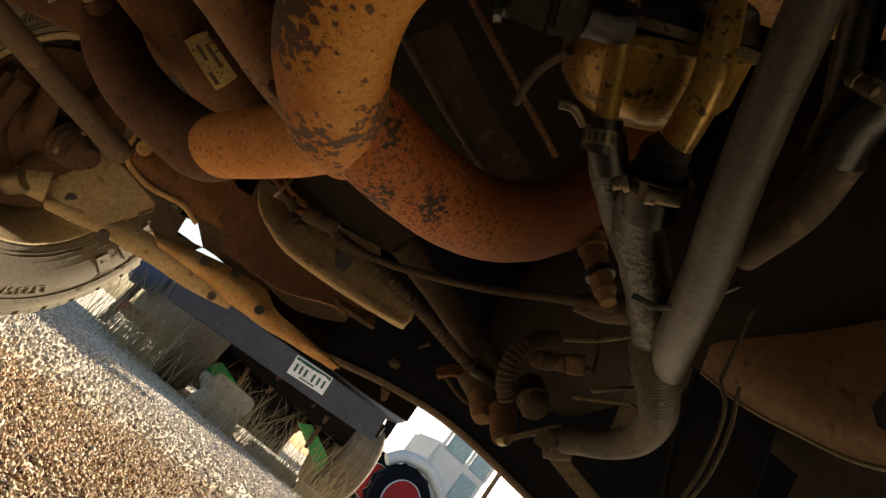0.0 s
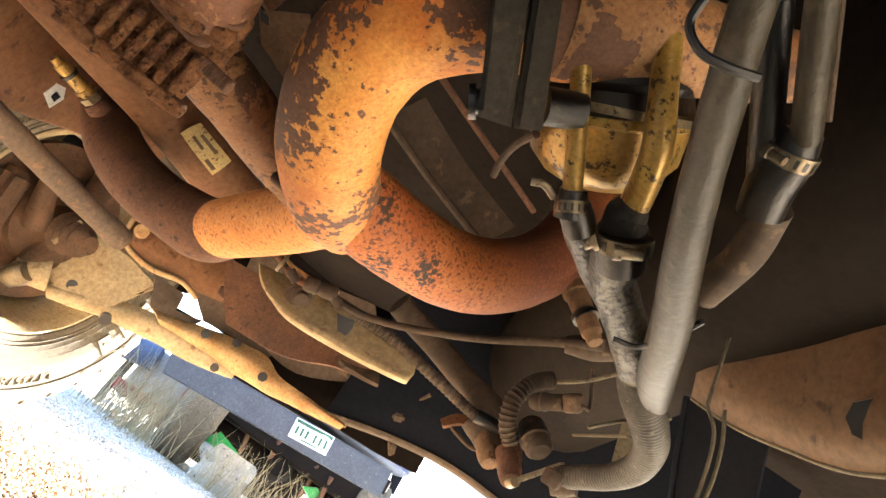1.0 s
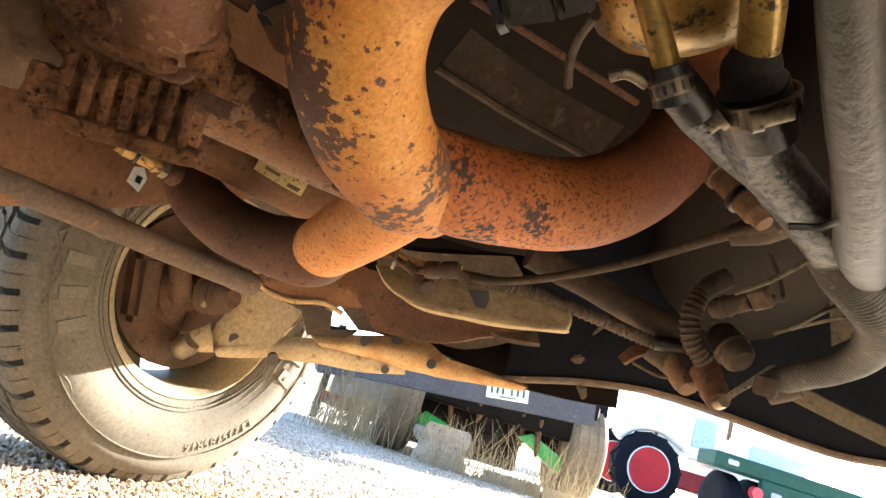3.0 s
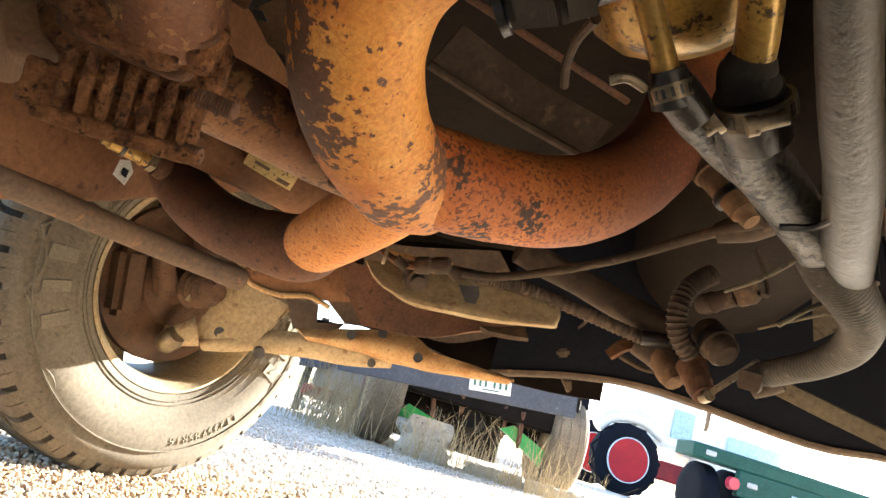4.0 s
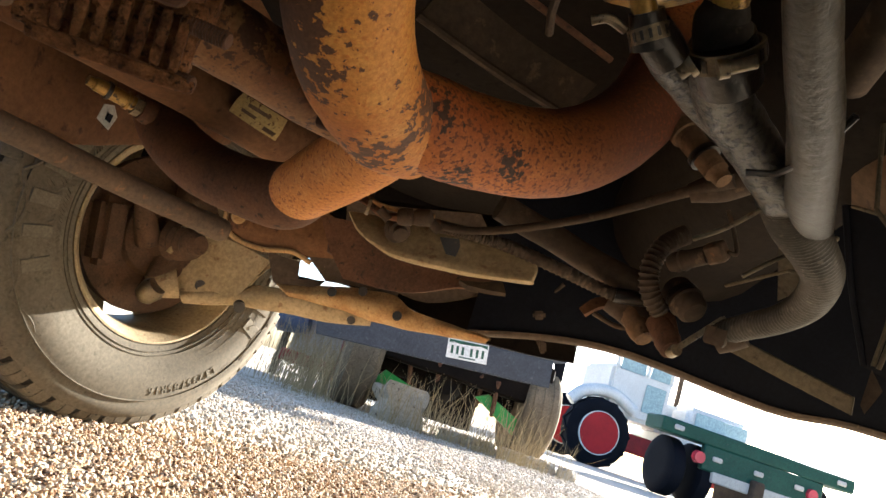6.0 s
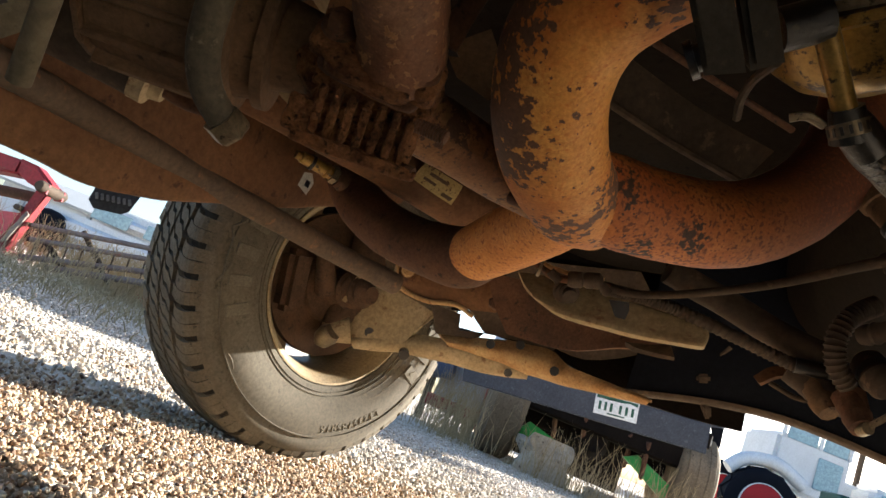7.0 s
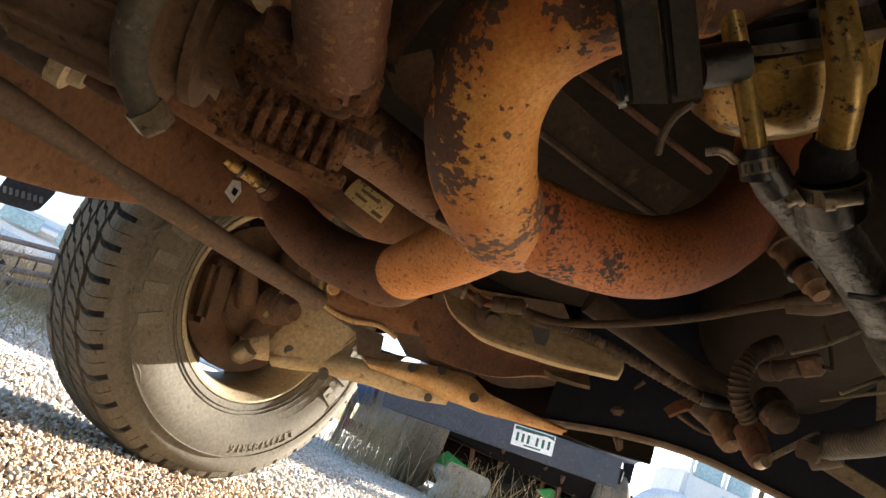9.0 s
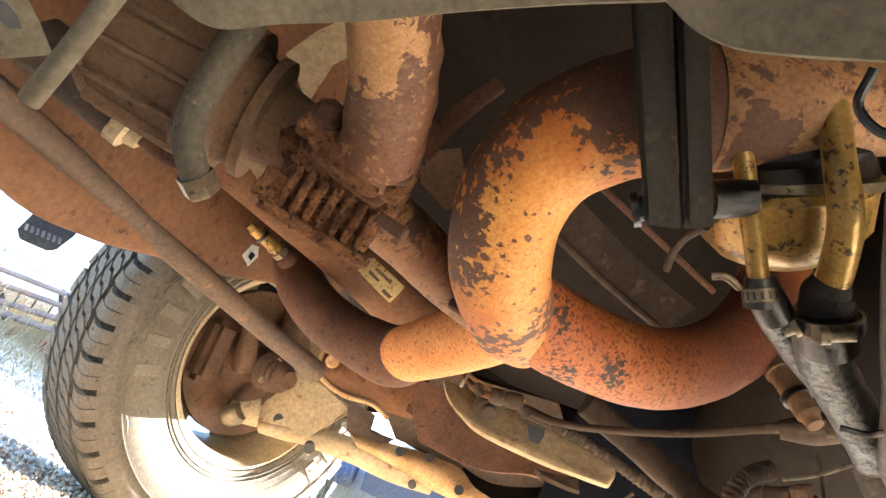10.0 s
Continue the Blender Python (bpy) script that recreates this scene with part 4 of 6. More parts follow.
    rim = part("rim", lathe(a, b, [(S(x), r) for x, r in prof], 72, closed=True), RIM, wh, "dusty steel rim")
    bm = bmesh.new()
    outer = [spot(-0.03, 0.196, 7.5 * k)[0] for k in range(48)]
    mid = [spot(-0.045, 0.165, 7.5 * k)[0] for k in range(48)]
    inn = [spot(-0.06, 0.128, 7.5 * k)[0] for k in range(48)]
    hub = [spot(-0.05, 0.05, 7.5 * k)[0] for k in range(48)]
    rows = [[bm.verts.new(p) for p in ring] for ring in (outer, mid, inn, hub)]
    for i in range(3):
        for k in range(48):
            if i == 0 and k % 8 in (0, 1, 2):
                continue
            bm.faces.new((rows[i][k], rows[i][(k + 1) % 48], rows[i + 1][(k + 1) % 48], rows[i + 1][k]))
    bmesh.ops.solidify(bm, geom=list(bm.faces), thickness=0.006)
    part("disc", bm, RIM, rim)
    return wh, spot


WN = Vector((math.cos(radians(-38.3)), math.sin(radians(-38.3)), 0.015)).normalized()
WC = Vector((-0.308, 1.705, 0.394)) - WN * 0.095
front, spot = wheel(WC, WN, "truck_wheel", "dusty all-terrain truck tyre on a steel rim, turned slightly")

hub = thing("steering_knuckle", spot(0.02, 0.1, 0)[0], "rusty brown steering knuckle, brake disc and caliper inside the wheel", "knuckle")
part("brake_disc", lathe(spot(0.0, 0, 0)[0], spot(0.03, 0, 0)[0], [(0, 0.165), (0.3, 0.17), (1, 0.17), (1, 0.09)], 40), KNUCKLE, hub)
part("spindle", lathe(spot(-0.06, 0, 0)[0], spot(0.10, 0, 0)[0], [(0, 0.055), (0.4, 0.06), (0.7, 0.05), (1, 0.035)], 24), KNUCKLE, hub)
part("caliper", block(spot(0.035, 0.125, -75)[0], (WN, spot(0, 1, -75)[1], spot(0, 1, -75)[2]), (0.07, 0.06, 0.14), 0.014, seg=2), KNUCKLE, hub)
part("hub_flange", lathe(spot(0.03, 0, 0)[0], spot(0.06, 0, 0)[0], [(0, 0.09), (0.5, 0.085), (1, 0.06)], 32), KNUCKLE, hub)
part("upright", tube([spot(0.05, 0.15, 178)[0], spot(0.07, 0.07, 170)[0], spot(0.075, 0.03, 60)[0], spot(0.07, 0.12, 4)[0]], [0.022, 0.03, 0.038, 0.024], 18, 6, lumps=0.15), KNUCKLE, hub)
part("steering_arm", tube([spot(0.07, 0.05, -60)[0], spot(0.085, 0.10, -110)[0], spot(0.09, 0.13, -120)[0]], [0.026, 0.02, 0.018], 16, 6, lumps=0.1), KNUCKLE, hub)
part("ball_joint", lathe((-0.333, 1.722, 0.258), (-0.305, 1.697, 0.292), [(0, 0.012), (0.2, 0.022), (0.7, 0.026), (1, 0.02)], 20), STEEL, hub, "bare ball joint end")
part("ball_joint", lathe((-0.397, 1.719, 0.364), (-0.381, 1.681, 0.38), [(0, 0.02), (0.7, 0.019), (0.75, 0.010), (1, 0.010)], 20), KNUCKLE, hub)
part("cv_boot", lathe(spot(0.09, 0.0, 0)[0], spot(0.17, 0, 0)[0], [(0, 0.04), (0.1, 0.046), (0.2, 0.038), (0.3, 0.042), (0.4, 0.034), (0.5, 0.038), (0.6, 0.03), (0.7, 0.034), (0.8, 0.026), (1, 0.02)], 24), KNUCKLE, hub, "black ribbed rubber boot")
part("link", tube([(-0.305, 1.672, 0.361), (-0.3, 1.671, 0.394), (-0.294, 1.668, 0.426)], 0.006, 10), TAN, hub)

# ---- lower control arm ----
arm = thing("control_arm", (-0.204, 1.746, 0.349), "dusty tan pressed-steel lower control arm", "control arm")
part("body", plate([(-0.353, 1.764, 0.297), (-0.329, 1.747, 0.327), (-0.299, 1.741, 0.358), (-0.302, 1.737, 0.398), (-0.297, 1.743, 0.441), (-0.262, 1.74, 0.438), (-0.183, 1.731, 0.433), (-0.126, 1.718, 0.429), (-0.098, 1.71, 0.422), (-0.116, 1.713, 0.391), (-0.142, 1.723, 0.358), (-0.143, 1.726, 0.321), (-0.206, 1.74, 0.299), (-0.264, 1.752, 0.289), (-0.337, 1.768, 0.275)], 0.02, bevel=0.007), TAN, arm)
part("boss", lathe((-0.333, 1.721, 0.284), (-0.279, 1.733, 0.312), [(0, 0.022), (0.3, 0.027), (1, 0.034)], 24), TAN, arm)
part("hole", lathe((-0.233, 1.73, 0.322), (-0.237, 1.754, 0.326), [(0, 0.011), (1, 0.011)], 20), GREASE, arm, "dark round hole")
part("lower_beam", sheet([[(-0.275, 1.759, 0.304), (-0.169, 1.742, 0.344), (-0.065, 1.718, 0.371), (0.043, 1.698, 0.378), (0.133, 1.682, 0.379)], [(-0.264, 1.736, 0.288), (-0.159, 1.724, 0.326), (-0.056, 1.7, 0.35), (0.049, 1.684, 0.361), (0.136, 1.673, 0.37)], [(-0.257, 1.753, 0.279), (-0.152, 1.741, 0.308), (-0.046, 1.722, 0.326), (0.059, 1.701, 0.339), (0.136, 1.684, 0.359)], [(-0.263, 1.803, 0.284), (-0.16, 1.795, 0.315), (-0.05, 1.781, 0.334), (0.059, 1.76, 0.348), (0.139, 1.733, 0.366)]], 0.006, 5, 4, 0.004), TAN, arm)
part("hole", lathe((-0.135, 1.692, 0.303), (-0.139, 1.707, 0.308), [(0, 0.012), (1, 0.012)], 18), GREASE, arm, "dark round hole")
part("hole", lathe((0.094, 1.675, 0.352), (0.093, 1.695, 0.358), [(0, 0.009), (1, 0.009)], 18), GREASE, arm, "dark round hole")

xm = thing("front_crossmember", (0.149, 1.677, 0.405), "dusty orange-tan pressed crossmember with bent ragged edge", "crossmember")
part("top_flange", sheet([[(-0.085, 1.719, 0.379), (0.015, 1.699, 0.401), (0.102, 1.673, 0.424), (0.164, 1.647, 0.428), (0.21, 1.604, 0.406), (0.284, 1.53, 0.397), (0.343, 1.455, 0.389)],
                          [(-0.059, 1.691, 0.364), (0.03, 1.671, 0.38), (0.111, 1.646, 0.392), (0.17, 1.62, 0.392), (0.228, 1.583, 0.384), (0.287, 1.515, 0.387), (0.34, 1.451, 0.385)],
                          [(-0.038, 1.713, 0.358), (0.039, 1.693, 0.362), (0.107, 1.669, 0.369), (0.171, 1.643, 0.369), (0.223, 1.605, 0.369), (0.29, 1.541, 0.378), (0.34, 1.467, 0.381)],
                          [(-0.032, 1.772, 0.366), (0.045, 1.752, 0.371), (0.115, 1.728, 0.377), (0.182, 1.701, 0.378), (0.235, 1.664, 0.379), (0.301, 1.589, 0.387), (0.347, 1.496, 0.386)]], 0.005, 6, 5, 0.007), TANRUST, xm)
for a, b in (((0.036, 1.699, 0.399), (0.035, 1.654, 0.394)), ((0.098, 1.684, 0.42), (0.096, 1.649, 0.416)), ((0.182, 1.639, 0.39), (0.177, 1.6, 0.386))):
    part("hole", lathe(a, b, [(0, 0.010), (1, 0.010)], 16), GREASE, xm, "dark round hole")
part("web", sheet([[(-0.117, 1.728, 0.439), (-0.086, 1.716, 0.397), (-0.02, 1.701, 0.389)], [(-0.115, 1.748, 0.447), (-0.075, 1.746, 0.412), (-0.005, 1.739, 0.415)]], 0.004), UMBER, xm)

rb = thing("rusty_bracket", (-0.094, 1.544, 0.462), "rust-brown pressed bracket with a rounded end and bolt", "bracket")
part("plate", sheet([[(-0.207, 1.547, 0.464), (-0.131, 1.533, 0.498), (-0.052, 1.516, 0.523), (0.003, 1.511, 0.513)], [(-0.198, 1.543, 0.438), (-0.121, 1.533, 0.449), (-0.04, 1.517, 0.467), (0.022, 1.508, 0.479)], [(-0.175, 1.56, 0.421), (-0.119, 1.548, 0.416), (-0.047, 1.533, 0.428), (0.02, 1.524, 0.444)]], 0.006, 5, 4, 0.006), BROWN, rb)
part("lip", tube([(-0.206, 1.541, 0.468), (-0.197, 1.538, 0.436), (-0.173, 1.55, 0.42), (-0.118, 1.538, 0.415), (-0.063, 1.527, 0.428), (-0.021, 1.531, 0.42)], 0.005, 10, 6), TANRUST, rb)
part("bolt", hexhead((0.011, 1.521, 0.459), (0.011, 1.501, 0.457), 0.014), DARK_RUST, rb)
part("bolt", lathe((-0.179, 1.533, 0.458), (-0.176, 1.518, 0.458), [(0, 0.014), (1, 0.012)], 16), TANRUST, rb)
dk = thing("spring_bracket", (0.017, 1.709, 0.423), "dark umber bracket round a small gap", "bracket")
part("plate", plate([(-0.049, 1.671, 0.459), (0.034, 1.666, 0.502), (0.114, 1.666, 0.494), (0.178, 1.686, 0.469), (0.17, 1.693, 0.425), (0.103, 1.697, 0.431), (0.014, 1.699, 0.417)], 0.006), UMBER, dk)
part("plate", plate([(-0.121, 1.678, 0.432), (-0.051, 1.684, 0.435), (-0.042, 1.689, 0.4), (0.014, 1.699, 0.417), (0.002, 1.701, 0.397), (-0.087, 1.688, 0.374)], 0.006), UMBER, dk)
part("backing", sheet([[(-0.003, 1.576, 0.582), (0.089, 1.573, 0.594), (0.276, 1.59, 0.65)], [(0.039, 1.629, 0.484), (0.186, 1.621, 0.489), (0.385, 1.597, 0.531)], [(0.13, 1.653, 0.447), (0.234, 1.643, 0.44), (0.37, 1.606, 0.507)]], 0.006, 4, 4, 0.01), UMBER, dk)

# ---- skid pan with harness ----
pan = thing("skid_plate", (0.156, 1.032, 0.418), "pale dusty tan pressed pan with a rectangular notch", "pan")
part("pan", sheet([[(0.023, 1.115, 0.445), (0.065, 1.106, 0.453), (0.131, 1.093, 0.458), (0.2, 1.075, 0.457), (0.258, 1.056, 0.453), (0.273, 1.062, 0.453)],
                   [(0.039, 1.103, 0.426), (0.081, 1.096, 0.424), (0.143, 1.082, 0.429), (0.207, 1.064, 0.432), (0.263, 1.048, 0.438), (0.275, 1.056, 0.442)],
                   [(0.059, 1.099, 0.416), (0.096, 1.088, 0.406), (0.159, 1.073, 0.41), (0.216, 1.058, 0.416), (0.262, 1.042, 0.424), (0.273, 1.052, 0.43)],
                   [(0.069, 1.138, 0.423), (0.106, 1.137, 0.413), (0.173, 1.126, 0.42), (0.232, 1.111, 0.427), (0.279, 1.097, 0.435), (0.286, 1.094, 0.439)]], 0.005, 6, 6, 0.003), TAN, pan)
part("lug", lathe((0.089, 1.086, 0.44), (0.087, 1.059, 0.428), [(0, 0.017), (0.5, 0.016), (0.55, 0.0125), (1, 0.012)], 20), UMBER, pan, "round dark lug")
part("guard", sheet([[(-0.022, 1.333, 0.475), (0.084, 1.299, 0.481), (0.203, 1.266, 0.466), (0.277, 1.23, 0.461)], [(0.012, 1.333, 0.424), (0.121, 1.295, 0.434), (0.212, 1.26, 0.439), (0.279, 1.232, 0.449)], [(0.046, 1.328, 0.386), (0.142, 1.289, 0.392), (0.216, 1.252, 0.421), (0.278, 1.234, 0.44)]], 0.005, 5, 5, 0.006), DARK_RUST, pan, "rust-brown guard behind the pan")
part("notch", plate([(0.136, 1.016, 0.433), (0.159, 1.011, 0.438), (0.163, 1.013, 0.429), (0.162, 1.016, 0.417), (0.15, 1.018, 0.416)], 0.012), GREASE, pan, "dark rectangular notch")
part("bolt", lathe((0.089, 1.047, 0.433), (0.092, 1.029, 0.421), [(0, 0.013), (0.5, 0.013), (0.5, 0.009), (1, 0.009)], 18), UMBER, pan)
part("flange", sheet([[(0.194, 1.121, 0.408), (0.226, 1.113, 0.416), (0.248, 1.105, 0.427)], [(0.202, 1.1, 0.401), (0.233, 1.093, 0.404), (0.253, 1.087, 0.407)]], 0.006), UMBER, pan)
har = thing("wiring_harness", (0.092, 1.022, 0.449), "grimy wiring harness clipped along the pan", "wiring")
part("wire", tube([(0.016, 1.046, 0.449), (0.037, 1.035, 0.449), (0.066, 1.027, 0.438), (0.092, 1.019, 0.441), (0.132, 1.013, 0.447)], 0.0055, 10, 8, lumps=0.3), DARK_RUST, har)
part("wire", tube([(0.038, 1.034, 0.453), (0.054, 1.025, 0.447), (0.066, 1.024, 0.447), (0.091, 1.012, 0.446), (0.122, 1.012, 0.453)], 0.003, 8, 8), TANRUST, har)
part("connector", lathe((0.08, 1.015, 0.438), (0.121, 1.008, 0.45), [(0, 0.008), (0.1, 0.0105), (0.4, 0.0105), (0.45, 0.008), (0.55, 0.0105), (0.9, 0.0105), (1, 0.006)], 14), UMBER, har)
for a, b in (((0.057, 1.021, 0.441), (0.072, 1.023, 0.433)), ((0.11, 1.009, 0.45), (0.133, 1.01, 0.438))):
    part("clip", tube([a, b], 0.006, 10, 4), UMBER, har)
part("ring", lathe((0.042, 1.031, 0.446), (0.046, 1.031, 0.446), [(0, 0.012), (0, 0.015), (1, 0.015), (1, 0.012)], 20, closed=True), STEEL, har)

# ---- cables and conduits ----
cab = thing("shift_cable", (0.285, 0.931, 0.497), "rusty brown steel cable with a swollen end", "cable")
part("cable", tube([(0.123, 1.029, 0.448), (0.164, 1.022, 0.453), (0.216, 0.995, 0.469), (0.285, 0.931, 0.497), (0.343, 0.869, 0.53), (0.376, 0.82, 0.545)], [0.0045, 0.005, 0.005, 0.005, 0.0058, 0.0075], 14, 8), UMBER, cab)
part("end", tube([(0.354, 0.862, 0.534), (0.377, 0.843, 0.546), (0.401, 0.819, 0.564)], [0.010, 0.017, 0.018], 16, 6), UMBER, cab)
con = thing("corrugated_conduit", (0.275, 1.067, 0.464), "dusty brown corrugated plastic conduit", "conduit", "conduits")
part("conduit", tube([(0.128, 1.040, 0.450), (0.148, 1.041, 0.453), (0.190, 1.043, 0.458), (0.235, 1.043, 0.459), (0.309, 1.034, 0.451), (0.372, 1.023, 0.443), (0.406, 1.012, 0.447)], 0.0082, 16, ribs=0.0020, pitch=0.0048), UMBER, con)
con = thing("corrugated_conduit", (0.365, 0.915, 0.446), "dusty brown corrugated plastic conduit", "conduit", "conduits")
part("conduit", tube([(0.405, 0.946, 0.522), (0.391, 0.946, 0.510), (0.379, 0.946, 0.494), (0.373, 0.947, 0.467), (0.382, 0.951, 0.442), (0.403, 0.956, 0.425)], 0.0110, 18, ribs=0.0026, pitch=0.0055), UMBER, con)
hs = thing("coolant_hose", (0.356, 1.101, 0.515), "dark dusty rubber hose passing behind the conduit", "hose")
part("hose", tube([(0.205, 1.065, 0.512), (0.249, 1.069, 0.505), (0.290, 1.070, 0.499), (0.339, 1.058, 0.484), (0.372, 1.037, 0.472), (0.414, 1.020, 0.463)], 0.0185, 24, 8), UMBER, hs)
part("sleeve", tube([(0.372, 1.023, 0.443), (0.392, 1.017, 0.445), (0.415, 1.008, 0.447)], 0.0098, 16, 6), GREASE, hs, "black taped sleeve")
lw = thing("hanging_clip", (0.46, 1.563, 0.487), "rusty clip and connector hanging on a wire", "clip")
part("wire", tube([(0.481, 1.541, 0.557), (0.461, 1.557, 0.518), (0.452, 1.569, 0.472), (0.467, 1.569, 0.44), (0.487, 1.567, 0.409)], 0.005, 8, 8, lumps=0.4), UMBER, lw)
part("clip", block((0.453, 1.556, 0.48), ((0.915, -0.245, 0.321), (-0.37, -0.195, 0.908), (0.16, 0.95, 0.269)), (0.026, 0.018, 0.016), 0.005, seg=2), UMBER, lw)
part("clip", block((0.48, 1.557, 0.42), ((0.915, -0.245, 0.321), (-0.37, -0.195, 0.908), (0.16, 0.95, 0.269)), (0.014, 0.026, 0.012), 0.004, seg=2), UMBER, lw)
rod = thing("rusty_rod", (0.132, 0.765, 0.6), "thin orange rusted rod", "rod")
part("rod", tube([(0.038, 0.731, 0.601), (0.135, 0.782, 0.611), (0.219, 0.825, 0.619)], 0.0035, 10), DARK_RUST, rod)
part("strap", tube([(0.117, 0.648, 0.505), (0.11, 0.625, 0.506), (0.105, 0.593, 0.501), (0.103, 0.551, 0.489)], 0.003, 8), UMBER, rod)
fb = thing("heat_shield_bar", (0.127, 0.875, 0.617), "flat dusty grey-brown steel bar behind the pipes", "bar")
part("bar", sheet([[(0.023, 0.886, 0.618), (0.117, 0.915, 0.61), (0.222, 0.949, 0.608)], [(0.043, 0.878, 0.668), (0.142, 0.909, 0.655), (0.244, 0.941, 0.655)]], 0.012), UMBER, fb)
part("edge", tube([(0.023, 0.882, 0.616), (0.116, 0.911, 0.608), (0.221, 0.945, 0.606)], 0.005, 8), UMBER, fb)

# ---- valve block ----
vb = thing("valve_block", (0.414, 0.929, 0.431), "dusty brown cast valve block with round cap and lever", "valve")
part("cap", lathe((0.414, 0.960, 0.462), (0.427, 0.924, 0.430), [(0, 0.014), (0.1, 0.018), (0.5, 0.0185), (0.55, 0.0205), (0.62, 0.0205), (0.66, 0.0185), (0.9, 0.0175), (1, 0.013)], 28), UMBER, vb)
part("strap", lathe((0.4185, 0.947, 0.451), (0.421, 0.940, 0.445), [(0, 0.0195), (1, 0.0195)], 28), GREASE, vb, "black strap")
part("body", tube([(0.375, 1.045, 0.440), (0.398, 1.036, 0.434), (0.418, 1.020, 0.424), (0.438, 0.995, 0.412)], [0.015, 0.020, 0.021, 0.015], 18, 6, lumps=0.22), UMBER, vb)
part("nose", lathe((0.401, 1.033, 0.434), (0.414, 1.000, 0.398), [(0, 0.017), (0.55, 0.015), (0.6, 0.0165), (0.72, 0.0165), (1, 0.012)], 9), ACTM, vb, "dusty tan plug")
part("spigot", lathe((0.424, 0.992, 0.422), (0.430, 0.960, 0.388), [(0, 0.018), (0.6, 0.014), (0.65, 0.016), (1, 0.013)], 14), DARK_RUST, vb)
part("bracket", plate([(0.405, 0.985, 0.440), (0.432, 0.975, 0.432), (0.440, 0.965, 0.405), (0.425, 0.972, 0.396), (0.410, 0.985, 0.415)], 0.008, bevel=0.002), DARK_RUST, vb)
part("lever", plate([(0.429, 0.958, 0.386), (0.434, 0.957, 0.392), (0.456, 0.910, 0.434), (0.451, 0.911, 0.429)], 0.007, bevel=0.001), STEEL, vb, "scraped steel lever")
part("lever_end", lathe((0.431, 0.964, 0.387), (0.431, 0.951, 0.389), [(0, 0.008), (1, 0.007)], 14), STEEL, vb)
part("ear", sheet([[(0.359, 1.092, 0.424), (0.373, 1.082, 0.443), (0.401, 1.067, 0.453)], [(0.364, 1.081, 0.416), (0.38, 1.071, 0.432), (0.402, 1.06, 0.436)]], 0.006), BROWN, vb)
part("clip", tube([(0.373, 1.076, 0.422), (0.4, 1.055, 0.412), (0.417, 1.035, 0.415)], 0.0035, 8), UMBER, vb)
part("fitting", hexhead((0.446, 0.903, 0.418), (0.447, 0.907, 0.399), 0.013), UMBER, vb)
cn = thing("plug_connector", (0.405, 0.88, 0.486), "grimy rectangular wiring connector", "connector")
u, v, w = frame_of(V((0.412, 0.869, 0.491)) - V((0.389, 0.912, 0.478)), (-0.636, -0.203, 0.745))
part("shell", block((0.408, 0.877, 0.489), (u, v, w), (0.022, 0.022, 0.018), 0.003), TORSION, cn)
part("collar", lathe((0.383, 0.923, 0.474), (0.403, 0.886, 0.486), [(0, 0.009), (0.2, 0.012), (0.3, 0.0105), (0.4, 0.0125), (0.5, 0.0105), (1, 0.0105)], 16), UMBER, cn)
part("wire", tube([(0.414, 0.866, 0.490), (0.424, 0.866, 0.492), (0.418, 0.870, 0.515), (0.412, 0.880, 0.540)], 0.0025, 8), UMBER, cn)

# ---- brass tubes, hoses and clamps ----
cu = thing("fuel_filter", (0.147, 0.554, 0.527), "oil-stained yellow metal filter bowl under a black head", "filter")
part("bowl", lathe((0.139, 0.557, 0.557), (0.173, 0.588, 0.523), [(0, 0.060), (0.1, 0.062), (0.14, 0.058), (0.6, 0.054), (0.85, 0.042), (1, 0.026)], 36), BRASS, cu)
part("head", lathe((0.105, 0.528, 0.594), (0.138, 0.556, 0.558), [(0, 0.05), (0.3, 0.058), (0.7, 0.060), (0.8, 0.055), (1, 0.058)], 32), GREASE, cu, "black greasy filter head")
part("seam", lathe((0.137, 0.556, 0.558), (0.14, 0.559, 0.554), [(0, 0.0635), (1, 0.0635)], 36), STEEL, cu)
tA = thing("metal_pipe", (0.121, 0.528, 0.488), "oily yellow metal fuel pipe ending in a hose", "pipe", "fuel pipes")
part("pipe", tube([(0.058, 0.485, 0.547), (0.085, 0.503, 0.522), (0.109, 0.517, 0.497), (0.143, 0.538, 0.461)], 0.0065, 16), BRASS, tA)
part("sleeve", lathe((0.14, 0.536, 0.466), (0.151, 0.545, 0.454), [(0, 0.009), (1, 0.011)], 18), GREASE, tA, "black greasy hose end")
clamp((0.147, 0.541, 0.458), V((0.154, 0.545, 0.449)) - V((0.14, 0.538, 0.467)), 0.0105, 0.008, tA)
part("tail", tube([(0.116, 0.543, 0.453), (0.123, 0.539, 0.455), (0.134, 0.542, 0.455)], 0.0025, 8), STEEL, tA)
tB = thing("metal_pipe", (0.158, 0.514, 0.518), "oily yellow metal fuel pipe ending in a hose", "pipe", "fuel pipes")
part("pipe", tube([(0.116, 0.479, 0.566), (0.136, 0.486, 0.530), (0.158, 0.498, 0.503), (0.174, 0.521, 0.490), (0.181, 0.534, 0.482)], [0.0085, 0.009, 0.010, 0.0103, 0.0103], 20, 10), BRASS, tB)
part("sleeve", tube([(0.179, 0.531, 0.486), (0.1805, 0.5345, 0.482), (0.182, 0.538, 0.479), (0.188, 0.543, 0.472)], [0.0115, 0.0135, 0.0142, 0.016], 24, 6, lumps=0.08), HANGER, tB, "black greasy hose end")
